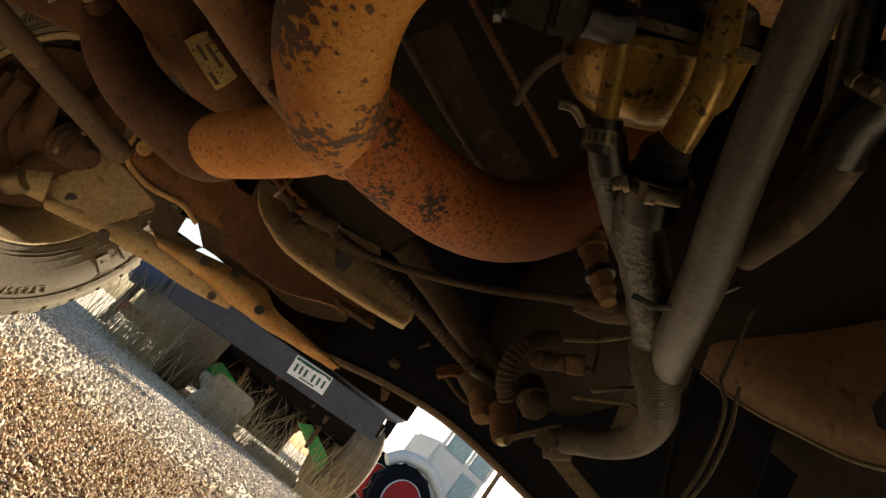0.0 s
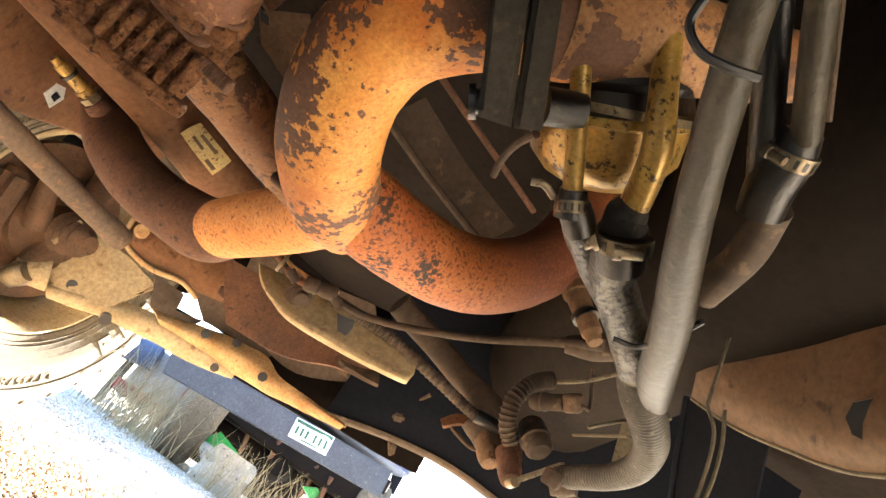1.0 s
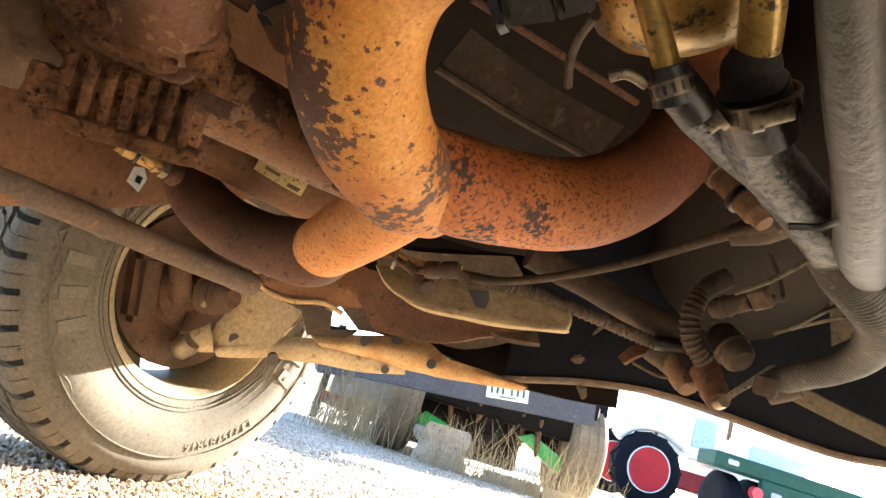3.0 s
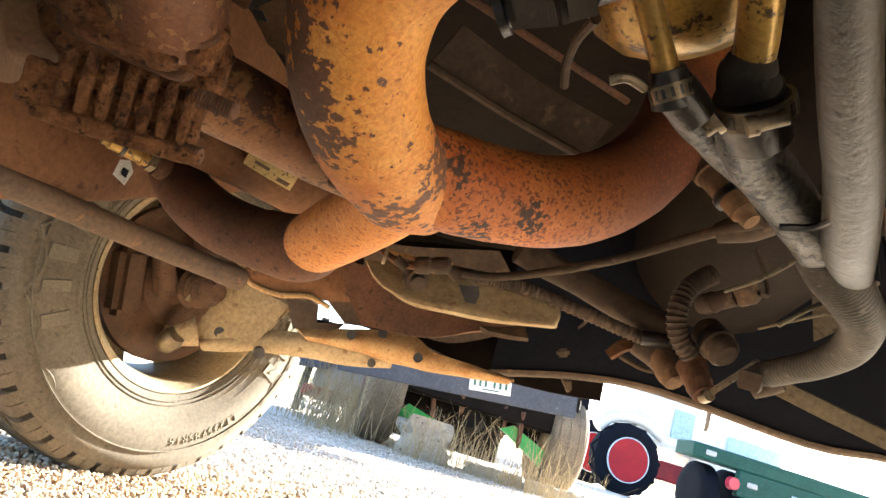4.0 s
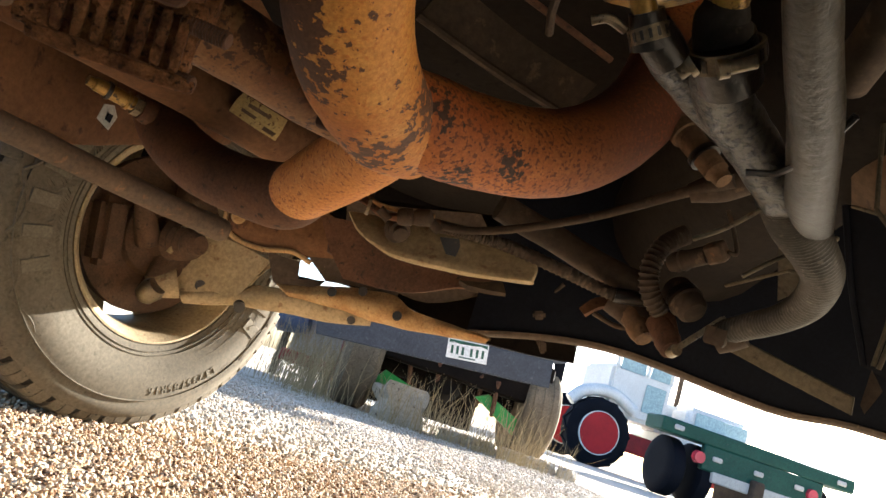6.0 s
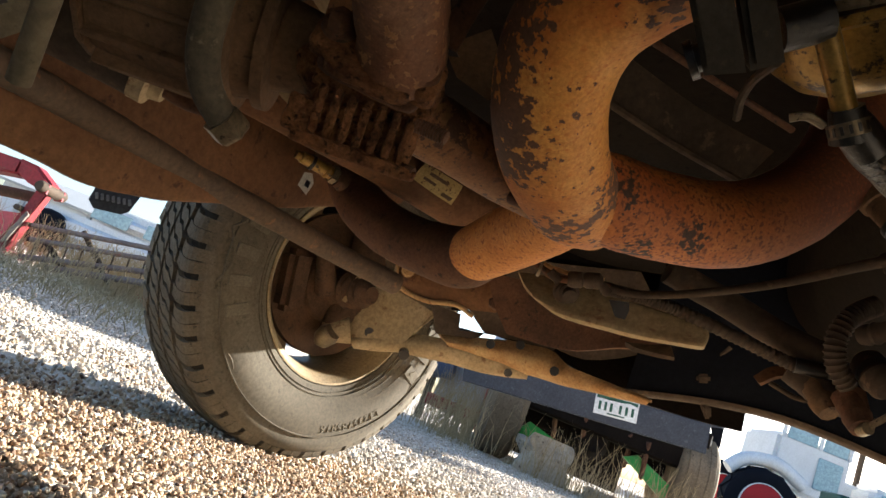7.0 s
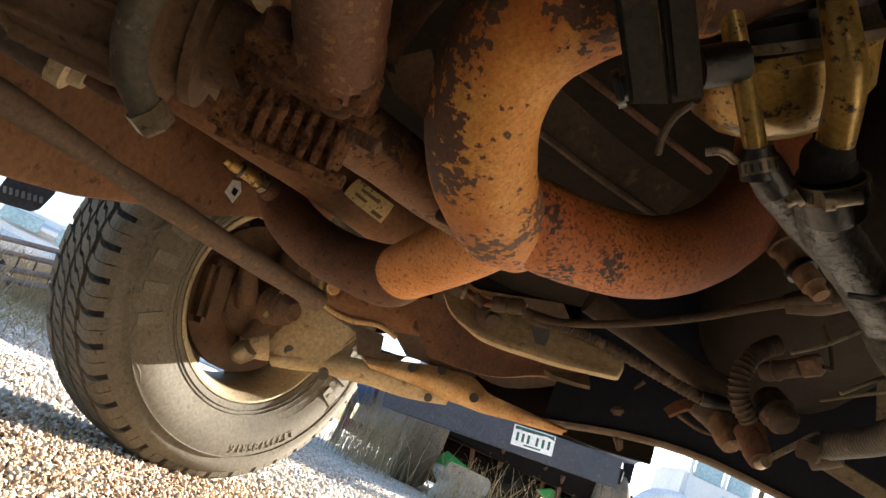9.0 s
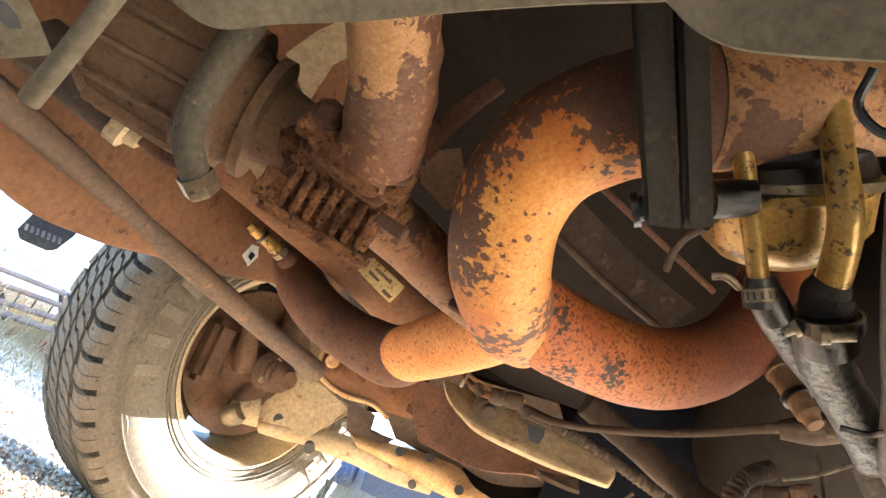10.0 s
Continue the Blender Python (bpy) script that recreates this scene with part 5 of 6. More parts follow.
clamp((0.191, 0.542, 0.466), V((0.216, 0.568, 0.447)) - V((0.172, 0.528, 0.49)), 0.0185, 0.0105, tB)
part("screw", lathe((0.171, 0.55, 0.45), (0.175, 0.544, 0.455), [(0, 0.005), (0.6, 0.005), (0.6, 0.0075), (1, 0.0075)], 12), STEEL, tB)
h1 = thing("rubber_hose", (0.208, 0.57, 0.451), "greasy grey cloth-textured rubber hose", "hose", "hoses")
part("hose", tube([(0.151, 0.546, 0.463), (0.166, 0.566, 0.465), (0.190, 0.585, 0.467), (0.223, 0.610, 0.471), (0.268, 0.635, 0.473), (0.301, 0.644, 0.463)], [0.0085, 0.0085, 0.0085, 0.009, 0.009, 0.009], 18, 8, lumps=0.06), HOSE, h1)
part("end_collar", lathe((0.147, 0.54, 0.46), (0.165, 0.549, 0.454), [(0, 0.0105), (0.5, 0.0112), (1, 0.0105)], 18), GREASE, h1, "black greasy end")
h2 = thing("rubber_hose", (0.231, 0.577, 0.461), "greasy grey cloth-textured rubber hose", "hose", "hoses")
part("hose", tube([(0.190, 0.542, 0.469), (0.206, 0.570, 0.468), (0.230, 0.591, 0.464), (0.258, 0.608, 0.461), (0.287, 0.624, 0.456), (0.310, 0.640, 0.452)], [0.0165, 0.0165, 0.0165, 0.0165, 0.017, 0.0175], 32, 16, lumps=0.09), HOSE, h2)
part("end_collar", lathe((0.185, 0.54, 0.472), (0.207, 0.56, 0.463), [(0, 0.0172), (0.5, 0.0178), (1, 0.0170)], 20), GREASE, h2, "black greasy end")
h3 = thing("corrugated_hose", (0.342, 0.64, 0.431), "dusty grey corrugated hose looping back to the valve", "hose", "hoses")
part("hose", tube([(0.290, 0.627, 0.457), (0.310, 0.640, 0.452), (0.335, 0.659, 0.448), (0.370, 0.681, 0.442), (0.410, 0.717, 0.440), (0.444, 0.770, 0.435), (0.460, 0.825, 0.429), (0.462, 0.875, 0.424), (0.460, 0.927, 0.417)], [0.0165, 0.0178, 0.0185, 0.017, 0.0158, 0.0155, 0.014, 0.0137, 0.0135], 24, ribs=0.0011, pitch=0.0048), HOSE3, h3)
part("cuff", lathe((0.476, 0.903, 0.424), (0.458, 0.924, 0.41), [(0, 0.017), (0.5, 0.018), (1, 0.017)], 18), UMBER, h3, "dusty plain cuff")
h4 = thing("grey_hose", (0.143, 0.42, 0.454), "thick pitted grey pipe close by", "pipe")
part("pipe", tube([(0.085, 0.349, 0.476), (0.099, 0.367, 0.474), (0.121, 0.394, 0.466), (0.155, 0.435, 0.457), (0.197, 0.483, 0.449), (0.246, 0.537, 0.446), (0.296, 0.598, 0.445), (0.356, 0.672, 0.453)], [0.0095, 0.0095, 0.0100, 0.0108, 0.0120, 0.0138, 0.015, 0.016], 28, 8, lumps=0.03), PITTED, h4)
part("tie", tube([(0.087, 0.379, 0.47), (0.091, 0.39, 0.461), (0.101, 0.389, 0.452), (0.113, 0.384, 0.451), (0.126, 0.38, 0.455)], 0.0022, 8, 8), GREASE, h4, "black looped cable tie")
h5 = thing("steel_pipe", (0.16, 0.392, 0.495), "dark oily steel pipes with a hose clamp", "pipe")
part("pipe", tube([(0.115, 0.358, 0.51), (0.141, 0.378, 0.501), (0.183, 0.41, 0.489)], 0.0075, 16), PITTED, h5)
part("hose", tube([(0.181, 0.411, 0.494), (0.188, 0.421, 0.485), (0.194, 0.434, 0.477), (0.203, 0.445, 0.468)], [0.0095, 0.012, 0.013, 0.012], 18, 8), GREASE, h5)
part("rod", tube([(0.132, 0.367, 0.523), (0.156, 0.383, 0.51), (0.18, 0.398, 0.493)], 0.0024, 8), UMBER, h5)
part("drop", tube([(0.124, 0.395, 0.522), (0.165, 0.422, 0.498), (0.198, 0.442, 0.475)], 0.0085, 14), GREASE, h5)
part("arm", tube([(0.22, 0.456, 0.492), (0.243, 0.493, 0.486), (0.258, 0.536, 0.475)], [0.010, 0.012, 0.012], 16), UMBER, h5)
clamp((0.187, 0.42, 0.486), V((0.194, 0.434, 0.477)) - V((0.181, 0.411, 0.494)), 0.0125, 0.008, h5)
part("nut", hexhead((0.193, 0.442, 0.471), (0.203, 0.434, 0.471), 0.009), STEEL, h5)
for a, b, c2, e in (((0.276, 0.687, 0.419), (0.287, 0.665, 0.428), (0.296, 0.641, 0.441), (0.295, 0.597, 0.449)), ((0.343, 0.721, 0.418), (0.362, 0.715, 0.437), (0.383, 0.712, 0.455), (0.401, 0.698, 0.468)), ((0.422, 0.869, 0.455), (0.431, 0.835, 0.462), (0.435, 0.793, 0.466), (0.46, 0.778, 0.457))):
    zt = thing("cable_tie", c2, "pale dusty cable tie with a long tail round a hose", "cable tie", "cable ties")
    part("tail", tube([a, b, c2], 0.0018, 8, 6), EDGE, zt)
    part("band", tube([c2, V(c2).lerp(V(e), 0.5) - Vector((0, 0.012, 0)), e], 0.0022, 8, 6), GREY, zt)
zp = thing("tie_band", (0.265, 0.579, 0.446), "black cable tie strapped round the hoses", "cable tie")
part("band", tube([(0.244, 0.587, 0.431), (0.259, 0.577, 0.434), (0.259, 0.547, 0.439), (0.259, 0.525, 0.45)], 0.0022, 8, 6), GREASE, zp)
ts = thing("tan_strip", (0.487, 0.879, 0.515), "dusty tan metal strip behind the corrugated hose", "bracket")
part("mount", tube([(0.478, 0.869, 0.55), V((0.478, 0.869, 0.55)) + Vector((0, 0.02, 0.5))], 0.01, 8), SHADE_BLACK, ts)
part("strip", plate([(0.47, 0.875, 0.549), (0.477, 0.866, 0.556), (0.501, 0.858, 0.537), (0.515, 0.87, 0.485), (0.499, 0.89, 0.467)], 0.006, bevel=0.001), EDGE, ts)
sb = thing("brace_bar", (0.704, 1.128, 0.445), "flat dusty tan brace bar", "brace")
part("mount", tube([(0.758, 1.062, 0.419), (1.055, 1.391, 0.492)], 0.006, 8), SHADE_BLACK, sb)
part("bar", plate([(0.612, 1.181, 0.487), (0.634, 1.167, 0.485), (0.749, 1.04, 0.429), (0.752, 1.043, 0.405), (0.694, 1.112, 0.433), (0.622, 1.18, 0.465)], 0.012, bevel=0.002), EDGE, sb)
wr = thing("hanging_wires", (0.509, 0.757, 0.438), "thin pale wires hanging loose to a tag", "wiring")
part("wire", tube([(0.484, 0.758, 0.54), (0.498, 0.747, 0.51), (0.51, 0.751, 0.449), (0.515, 0.765, 0.399)], 0.0022, 8), GREY, wr)
part("wire", tube([(0.496, 0.745, 0.543), (0.508, 0.742, 0.502), (0.515, 0.745, 0.451), (0.518, 0.762, 0.397)], 0.0022, 8), GREY, wr)
part("wire", tube([(0.484, 0.758, 0.54), V((0.484, 0.758, 0.54)) + Vector((0, 0.05, 0.45))], 0.0022, 8), GREY, wr)
part("tag", plate([(0.515, 0.766, 0.396), (0.525, 0.761, 0.379), (0.52, 0.771, 0.356), (0.516, 0.773, 0.363)], 0.003), UMBER, wr)

# ---- panel beside the hoses ----
sp = thing("side_pan", (0.546, 0.686, 0.597), "smooth brown dusty metal pan with a round drain hole", "pan")
part("pan", sheet([[(0.578, 0.901, 0.615), (0.586, 0.821, 0.579), (0.597, 0.743, 0.558), (0.595, 0.671, 0.54), (0.59, 0.584, 0.538)],
                   [(0.535, 0.863, 0.644), (0.546, 0.783, 0.605), (0.556, 0.708, 0.582), (0.55, 0.638, 0.567), (0.543, 0.554, 0.56)],
                   [(0.51, 0.867, 0.719), (0.518, 0.787, 0.712), (0.521, 0.709, 0.702), (0.516, 0.637, 0.686), (0.514, 0.554, 0.671)],
                   [(0.517, 0.876, 0.841), (0.51, 0.796, 0.843), (0.507, 0.719, 0.834), (0.498, 0.647, 0.819), (0.496, 0.563, 0.802)]], 0.005, 5, 5), PANM, sp)
part("rim", tube([(0.576, 0.899, 0.614), (0.584, 0.819, 0.578), (0.595, 0.741, 0.557), (0.593, 0.669, 0.539), (0.587, 0.582, 0.536)], 0.003, 10, 6), EDGE, sp)
part("hole", lathe((0.549, 0.625, 0.569), (0.562, 0.635, 0.58), [(0, 0.0215), (1, 0.0215)], 8), GREASE, sp, "dark drain hole")
sw = thing("side_shield", (0.581, 0.855, 0.548), "dark grey splash shield beyond the hoses", "shield")
part("shield", sheet([[(0.597, 0.938, 0.633), (0.621, 0.892, 0.625), (0.646, 0.826, 0.617)], [(0.65, 0.965, 0.546), (0.674, 0.919, 0.536), (0.696, 0.856, 0.525)], [(0.706, 0.988, 0.461), (0.727, 0.945, 0.44), (0.75, 0.882, 0.419)]], 0.005), BLACK, sw)
part("rim", tube([(0.594, 0.934, 0.631), (0.647, 0.962, 0.544), (0.703, 0.984, 0.46)], 0.004, 8, 6), BLACK, sw)

# Added fender sheets cover a gap above the wheel with near-black shade.
fd = thing("inner_fender", at_truck(-0.95, 1.9, 0.6), "inner fender added over the front wheel, shade painted near-black", "fender")
part("liner", sheet([[at_truck(-0.98, f, z) for f in (1.55, 1.9, 2.3, 2.7)] for z in (0.52, 0.7, 0.88)], 0.006), SHADE_BLACK, fd)
part("top", sheet([[at_truck(r, f, 0.885) for f in (1.45, 1.9, 2.3, 2.7)] for r in (-1.0, -0.8, -0.6)], 0.006), SHADE_BLACK, fd)

# ---- mud flap ----
mf = thing("mud_flap", (-0.935, 1.735, 0.379), "grey rubber mud flap with pale worn lettering shapes", "mud flap")
part("strap", plate([(-0.965, 1.698, 0.509), (-0.908, 1.733, 0.514), V((-0.908, 1.733, 0.514)) + Vector((0.1, 0, 0.5)), V((-0.965, 1.698, 0.509)) + Vector((0.1, 0, 0.5))], 0.006), SHADE_BLACK, mf)
part("strap", tube([V((-0.937, 1.716, 0.512)) + Vector((0.1, 0, 0.5)), at_truck(-0.98, 1.6, 0.87)], 0.012, 8), SHADE_BLACK, mf)
part("flap", plate([(-0.983, 1.686, 0.512), (-0.978, 1.704, 0.415), (-0.983, 1.706, 0.361), (-0.969, 1.717, 0.346), (-0.916, 1.748, 0.359), (-0.905, 1.754, 0.373), (-0.896, 1.754, 0.419), (-0.893, 1.739, 0.526)], 0.008, bevel=0.002), FLAP, mf)
for k in range(7):
    a = V((-0.967, 1.704, 0.376)).lerp(V((-0.906, 1.74, 0.393)), k / 6)
    part("mark", block(a, ((0.921, -0.006, 0.389), (-0.38, -0.226, 0.897), (-0.083, 0.974, 0.211)), (0.0085, 0.016, 0.002), 0.0008), MARK, mf, "pale printed block")

# ---- added near-black sheets that fill gaps with shade ahead of the axle ----
ap = thing("shade_backing", (0.246, 1.729, 0.528), "near-black sheets behind the crossmember, added where only shade shows", "apron")
part("apron", sheet([[(-0.027, 1.742, 0.617), (0.143, 1.73, 0.657), (0.296, 1.703, 0.685), (0.52, 1.634, 0.718)], [(0.015, 1.744, 0.522), (0.164, 1.729, 0.524), (0.347, 1.691, 0.528), (0.564, 1.612, 0.542)], [(0.027, 1.729, 0.424), (0.171, 1.703, 0.426), (0.369, 1.654, 0.398), (0.563, 1.581, 0.413)]], 0.005, 4, 4, 0.01), SHADE_BLACK, ap)
part("apron", sheet([[(-0.344, 1.951, 0.54), (-0.197, 1.967, 0.599), (-0.012, 1.967, 0.669)], [(-0.283, 1.939, 0.501), (-0.164, 1.955, 0.522), (0.027, 1.959, 0.569)], [(-0.152, 1.944, 0.467), (-0.111, 1.948, 0.466), (-0.064, 1.951, 0.477)]], 0.005), SHADE_BLACK, ap)

# ---- parked truck ahead, seen from behind ----
pt = thing("parked_truck", (1.0, 5.5, 0), "parked truck with a slate-blue rear bumper and muddy tyres", "truck")
b_tr, b_br, b_bl, b_tl = V((1.575, 4.53, 0.744)), V((1.593, 4.53, 0.561)), V((0.019, 4.53, 0.41)), V((-0.03, 4.53, 0.585))
bumper = part("bumper", plate([b_tl, b_tr, b_br, b_bl], 0.05, bevel=0.008), NAVY, pt, "slate-blue steel bumper with worn mottled paint")
part("step", plate([b_tr + Vector((0, 0.03, 0)), b_tl + Vector((0, 0.03, 0)), b_tl + Vector((0, 0.3, 0.01)), b_tr + Vector((0, 0.3, 0.01))], 0.012), STEEL, bumper, "bright bumper top")
p_tl, p_tr, p_br, p_bl = V((0.837, 4.53, 0.662)), V((1.114, 4.53, 0.698)), V((1.131, 4.53, 0.572)), V((0.857, 4.53, 0.536))
off = Vector((0, -0.031, 0))
lp = part("number_plate", plate([p + off for p in (p_tl, p_tr, p_br, p_bl)], 0.006, bevel=0.002), PLATEM, pt, "white number plate with a green mountain strip")
px, py = p_tr - p_tl, p_bl - p_tl
off2 = off + Vector((0, -0.004, 0))
strip = [p_tl + off2 + px * a + py * b for a, b in ((0.03, 0.05), (0.97, 0.05), (0.97, 0.24), (0.8, 0.15), (0.62, 0.2), (0.45, 0.14), (0.3, 0.22), (0.15, 0.15), (0.03, 0.22))]
part("strip", plate(strip, 0.002), PLATEG, lp, "green printed strip")
for a in (0.09, 0.22, 0.35, 0.56, 0.70, 0.84):
    q = p_tl + off2 + px * a + py * 0.34
    part("bar", plate([q, q + px * 0.06, q + px * 0.06 + py * 0.42, q + py * 0.42], 0.002), PLATEG, lp, "plain dark bar")
q = p_tl + off2 + px * 0.3 + py * 0.84
part("bar", plate([q, q + px * 0.4, q + px * 0.4 + py * 0.07, q + py * 0.07], 0.002), PLATEG, lp, "plain dark bar")


def muddy_tyre(x, y, z, r, w, parent):
    a, b = Vector((x - w / 2, y, z)), Vector((x + w / 2, y, z))
    t = part("tyre", lathe(a, b, [(0.02, r * 0.55), (0, r * 0.62), (0, r * 0.9), (0.08, r * 0.97), (0.25, r), (0.75, r), (0.92, r * 0.97), (1, r * 0.9), (1, r * 0.62), (0.98, r * 0.55)], 48), DIRTTYRE, parent, "muddy tan tyre")
    for f in (-0.27, 0.0, 0.27):
        part("rib", lathe(Vector((x + f * w - w * 0.10, y, z)), Vector((x + f * w + w * 0.10, y, z)), [(0, r * 0.99), (0.1, r * 1.012), (0.9, r * 1.012), (1, r * 0.99)], 48), DIRTTYRE, t)


xl, xr = V((0.415, 5.5, 0.149)), V((1.902, 5.5, 0.326))
muddy_tyre(xl.x, 5.7, 0.40, 0.40, 0.30, pt)
muddy_tyre(xr.x, 5.7, 0.40, 0.40, 0.29, pt)
# Axle, differential and underside hold the shade beneath the truck in their near-black colour.
part("axle", tube([(xl.x, 5.75, 0.40), (1.1, 5.7, 0.42), (xr.x, 5.75, 0.40)], [0.06, 0.08, 0.06], 16), SHADE_BLACK, pt)
part("differential", lathe((1.12, 5.45, 0.40), (1.12, 5.95, 0.42), [(0, 0.08), (0.3, 0.16), (0.6, 0.17), (1, 0.08)], 24), SHADE_BLACK, pt)
part("underside", block((1.15, 6.6, 0.62), ((1, 0, 0), (0, 1, 0), (0, 0, 1)), (1.6, 2.4, 0.34), 0.02), SHADE_BLACK, pt, "underside of the bed, its shade painted near-black")
part("bed", block((1.1, 6.9, 1.15), ((1, 0, 0), (0, 1, 0), (0, 0, 1)), (1.75, 3.4, 0.62), 0.04), BLUE, pt)
# Added black sheet closes the view beneath, in place of shade.
part("dark_backdrop", block((1.15, 7.4, 0.3), ((1, 0, 0), (0, 1, 0), (0, 0, 1)), (1.5, 0.06, 0.5), 0.01), SHADE_BLACK, pt)
part("mud_guard", plate([(1.936, 5.5, 0.862), (2.026, 5.5, 0.956), (2.042, 5.5, 0.732), (2.022, 5.5, 0.624)], 0.02), BLACK, pt)
for k, (a, b) in enumerate(((0.75, 0.45), (1.0, 0.38), (1.35, 0.5), (1.5, 0.3))):
    part("spring", tube([(a, 5.4, 0.55), (a + 0.05, 5.5, b), (a + 0.12, 5.75, 0.32)], 0.02, 10), DARK_RUST, pt)
gp = thing("green_implement", (1.3, 5.2, 0), "bright green implement parts under the parked truck", "implement")
part("arm", plate([(1.378, 5.5, 0.379), (1.479, 5.5, 0.431), (1.822, 5.5, 0.289), (1.902, 5.5, 0.159), (1.824, 5.5, 0.148)], 0.05, bevel=0.008), GREEN, gp)
part("arm", plate([(0.512, 5.5, 0.215), (0.627, 5.5, 0.356), (0.873, 5.5, 0.293), (0.626, 5.5, 0.203)], 0.05, bevel=0.008), GREEN, gp)
part("knob", block((1.321, 5.5, 0.602), ((1, 0, 0), (0, 1, 0), (0, 0, 1)), (0.12, 0.1, 0.09), 0.02), GREEN, gp)
part("foot", tube([(0.626, 5.5, 0.203), (0.7, 5.5, 0.15), (0.72, 5.5, 0.0)], 0.025, 10), UMBER, gp)
part("foot", tube([(1.822, 5.5, 0.235), (1.75, 5.5, 0.1), (1.75, 5.5, 0.0)], 0.025, 10), UMBER, gp)
def rock(name, at, size, material, parent, seed):
    """A broken lump: a rough ball, squashed and chipped."""
    bm = bmesh.new()
    bmesh.ops.create_icosphere(bm, subdivisions=3, radius=1.0)
    for v in bm.verts:
        d = v.co.normalized()
        k = 0.75 + 0.55 * noise.noise(d * 1.6 + Vector((seed, 0, 0))) + 0.10 * noise.noise(d * 6 + Vector((0, seed, 0)))
        q = Vector([math.copysign(min(abs(c), 0.62), c) for c in d * k])
        v.co = Vector(at) + Vector((q.x * size[0], q.y * size[1], q.z * size[2]))
    return part(name, bm, material, parent, smooth=False)


c = V((0.767, 5.5, 0.081))
bk = thing("concrete_block", (c.x, 5.25, 0), "pale broken concrete block on the dirt", "block")
rock("block", (c.x, 5.25, 0.12), (0.34, 0.25, 0.28), BLOCKM, bk, 3)
c = V((1.295, 5.5, 0.13))
for k in range(7):
    rb2 = thing("rubble", (c.x - 0.1 + 0.16 * k, 5.2, 0), "pale lump of rubble among dry weeds", "rubble", "rubble lumps")
    rock("lump", (c.x - 0.1 + 0.16 * k, 5.2 + 0.05 * (k % 3), 0.03), (0.12 + 0.04 * (k % 2), 0.1, 0.09), BLOCKM, rb2, 5 + k)


def straw(name, label, spots, lo, hi, seed, lean=0.35, wide=0.004):
    """Dry grass: many thin bent blades in one mesh."""
    rng = np.random.default_rng(seed)
    verts, faces = [], []
    for x, y, z, sx, sy, n in spots:
        for _ in range(n):
            bx, by = x + rng.normal() * sx, y + rng.normal() * sy
            h, an = rng.uniform(lo, hi), rng.uniform(0, 2 * math.pi)
            ln = rng.uniform(0, lean) * h
            dx, dy = math.cos(an) * ln, math.sin(an) * ln
            w = wide * rng.uniform(0.6, 1.3)
            i = len(verts)
            for s, ww in ((0, 1), (0.5, 0.8), (1, 0.25)):
                cx, cy, cz = bx + dx * s * s, by + dy * s * s, z + h * s * (1 - 0.15 * s)
                verts += [(cx - w * ww, cy, cz), (cx + w * ww, cy + w * 0.5, cz)]
            faces += [(i, i + 1, i + 3, i + 2), (i + 2, i + 3, i + 5, i + 4)]
    me = bpy.data.meshes.new(name)
    me.from_pydata(verts, [], faces)
    me.materials.append(STRAW)
    return tagged(new(name, me), label, "grass", kind="stuff")


s1, s2 = V((-0.057, 5.5, 0.119)), V((0.287, 5.5, 0.149))
straw("dry_grass", "tall pale dry grass beside the parked truck", [((s1.x + s2.x) / 2, 5.9, 0, 0.22, 0.25, 420), (s2.x - 0.1, 6.4, 0, 0.2, 0.3, 200)], 0.25, 0.75, 11, 0.5, 0.0018)
straw("dry_grass", "pale dry stalks before the parked truck", [(0.05, 5.1, 0, 0.16, 0.1, 90), (0.95, 5.0, 0, 0.3, 0.1, 90), (1.6, 5.0, 0, 0.25, 0.1, 80)], 0.2, 0.55, 21, 0.6, 0.0022)
straw("dry_grass", "short dry weeds round the concrete block", [(1.2, 5.15, 0, 0.3, 0.12, 300), (1.7, 5.1, 0, 0.25, 0.1, 200)], 0.08, 0.35, 12, 0.8, 0.0016)

# ---- red machine behind the grass ----
mc = thing("red_machine", (-0.1, 7.0, 0), "red and grey farm machine behind the dry grass", "machine")
c1, c2 = V((-0.267, 7, 0.246)), V((0.426, 7, 0.317))
part("panel", block(((c1.x + c2.x) / 2, 7.2, 0.42), ((1, 0, 0), (0, 1, 0), (0, 0, 1)), (abs(c2.x - c1.x) * 0.8, 0.1, 0.55), 0.02), PALE, mc, "grey sheet panel")
part("frame", block((c2.x - 0.05, 7.05, 0.55), ((1, 0, 0), (0, 1, 0), (0, 0, 1)), (0.16, 0.3, 0.9), 0.02), RED, mc)
part("frame", block(((c1.x + c2.x) / 2, 7.05, 0.22), ((1, 0, 0), (0, 1, 0), (0, 0, 1)), (abs(c2.x - c1.x), 0.12, 0.12), 0.02), RED, mc)
part("tank", lathe(V((-0.417, 7, 0.537)), V((-0.066, 7, 0.596)), [(0, 0.08), (0.1, 0.13), (0.9, 0.13), (1, 0.08)], 24), BLUE, mc, "blue tank")
part("post", tube([(c1.x, 7.1, 0), (c1.x, 7.1, 0.95)], 0.04, 10), UMBER, mc)
part("hose", tube([(-0.272, 7, 0.532), (-0.061, 7, 0.727), (0.206, 7, 0.648)], 0.02, 8), STEEL, mc)

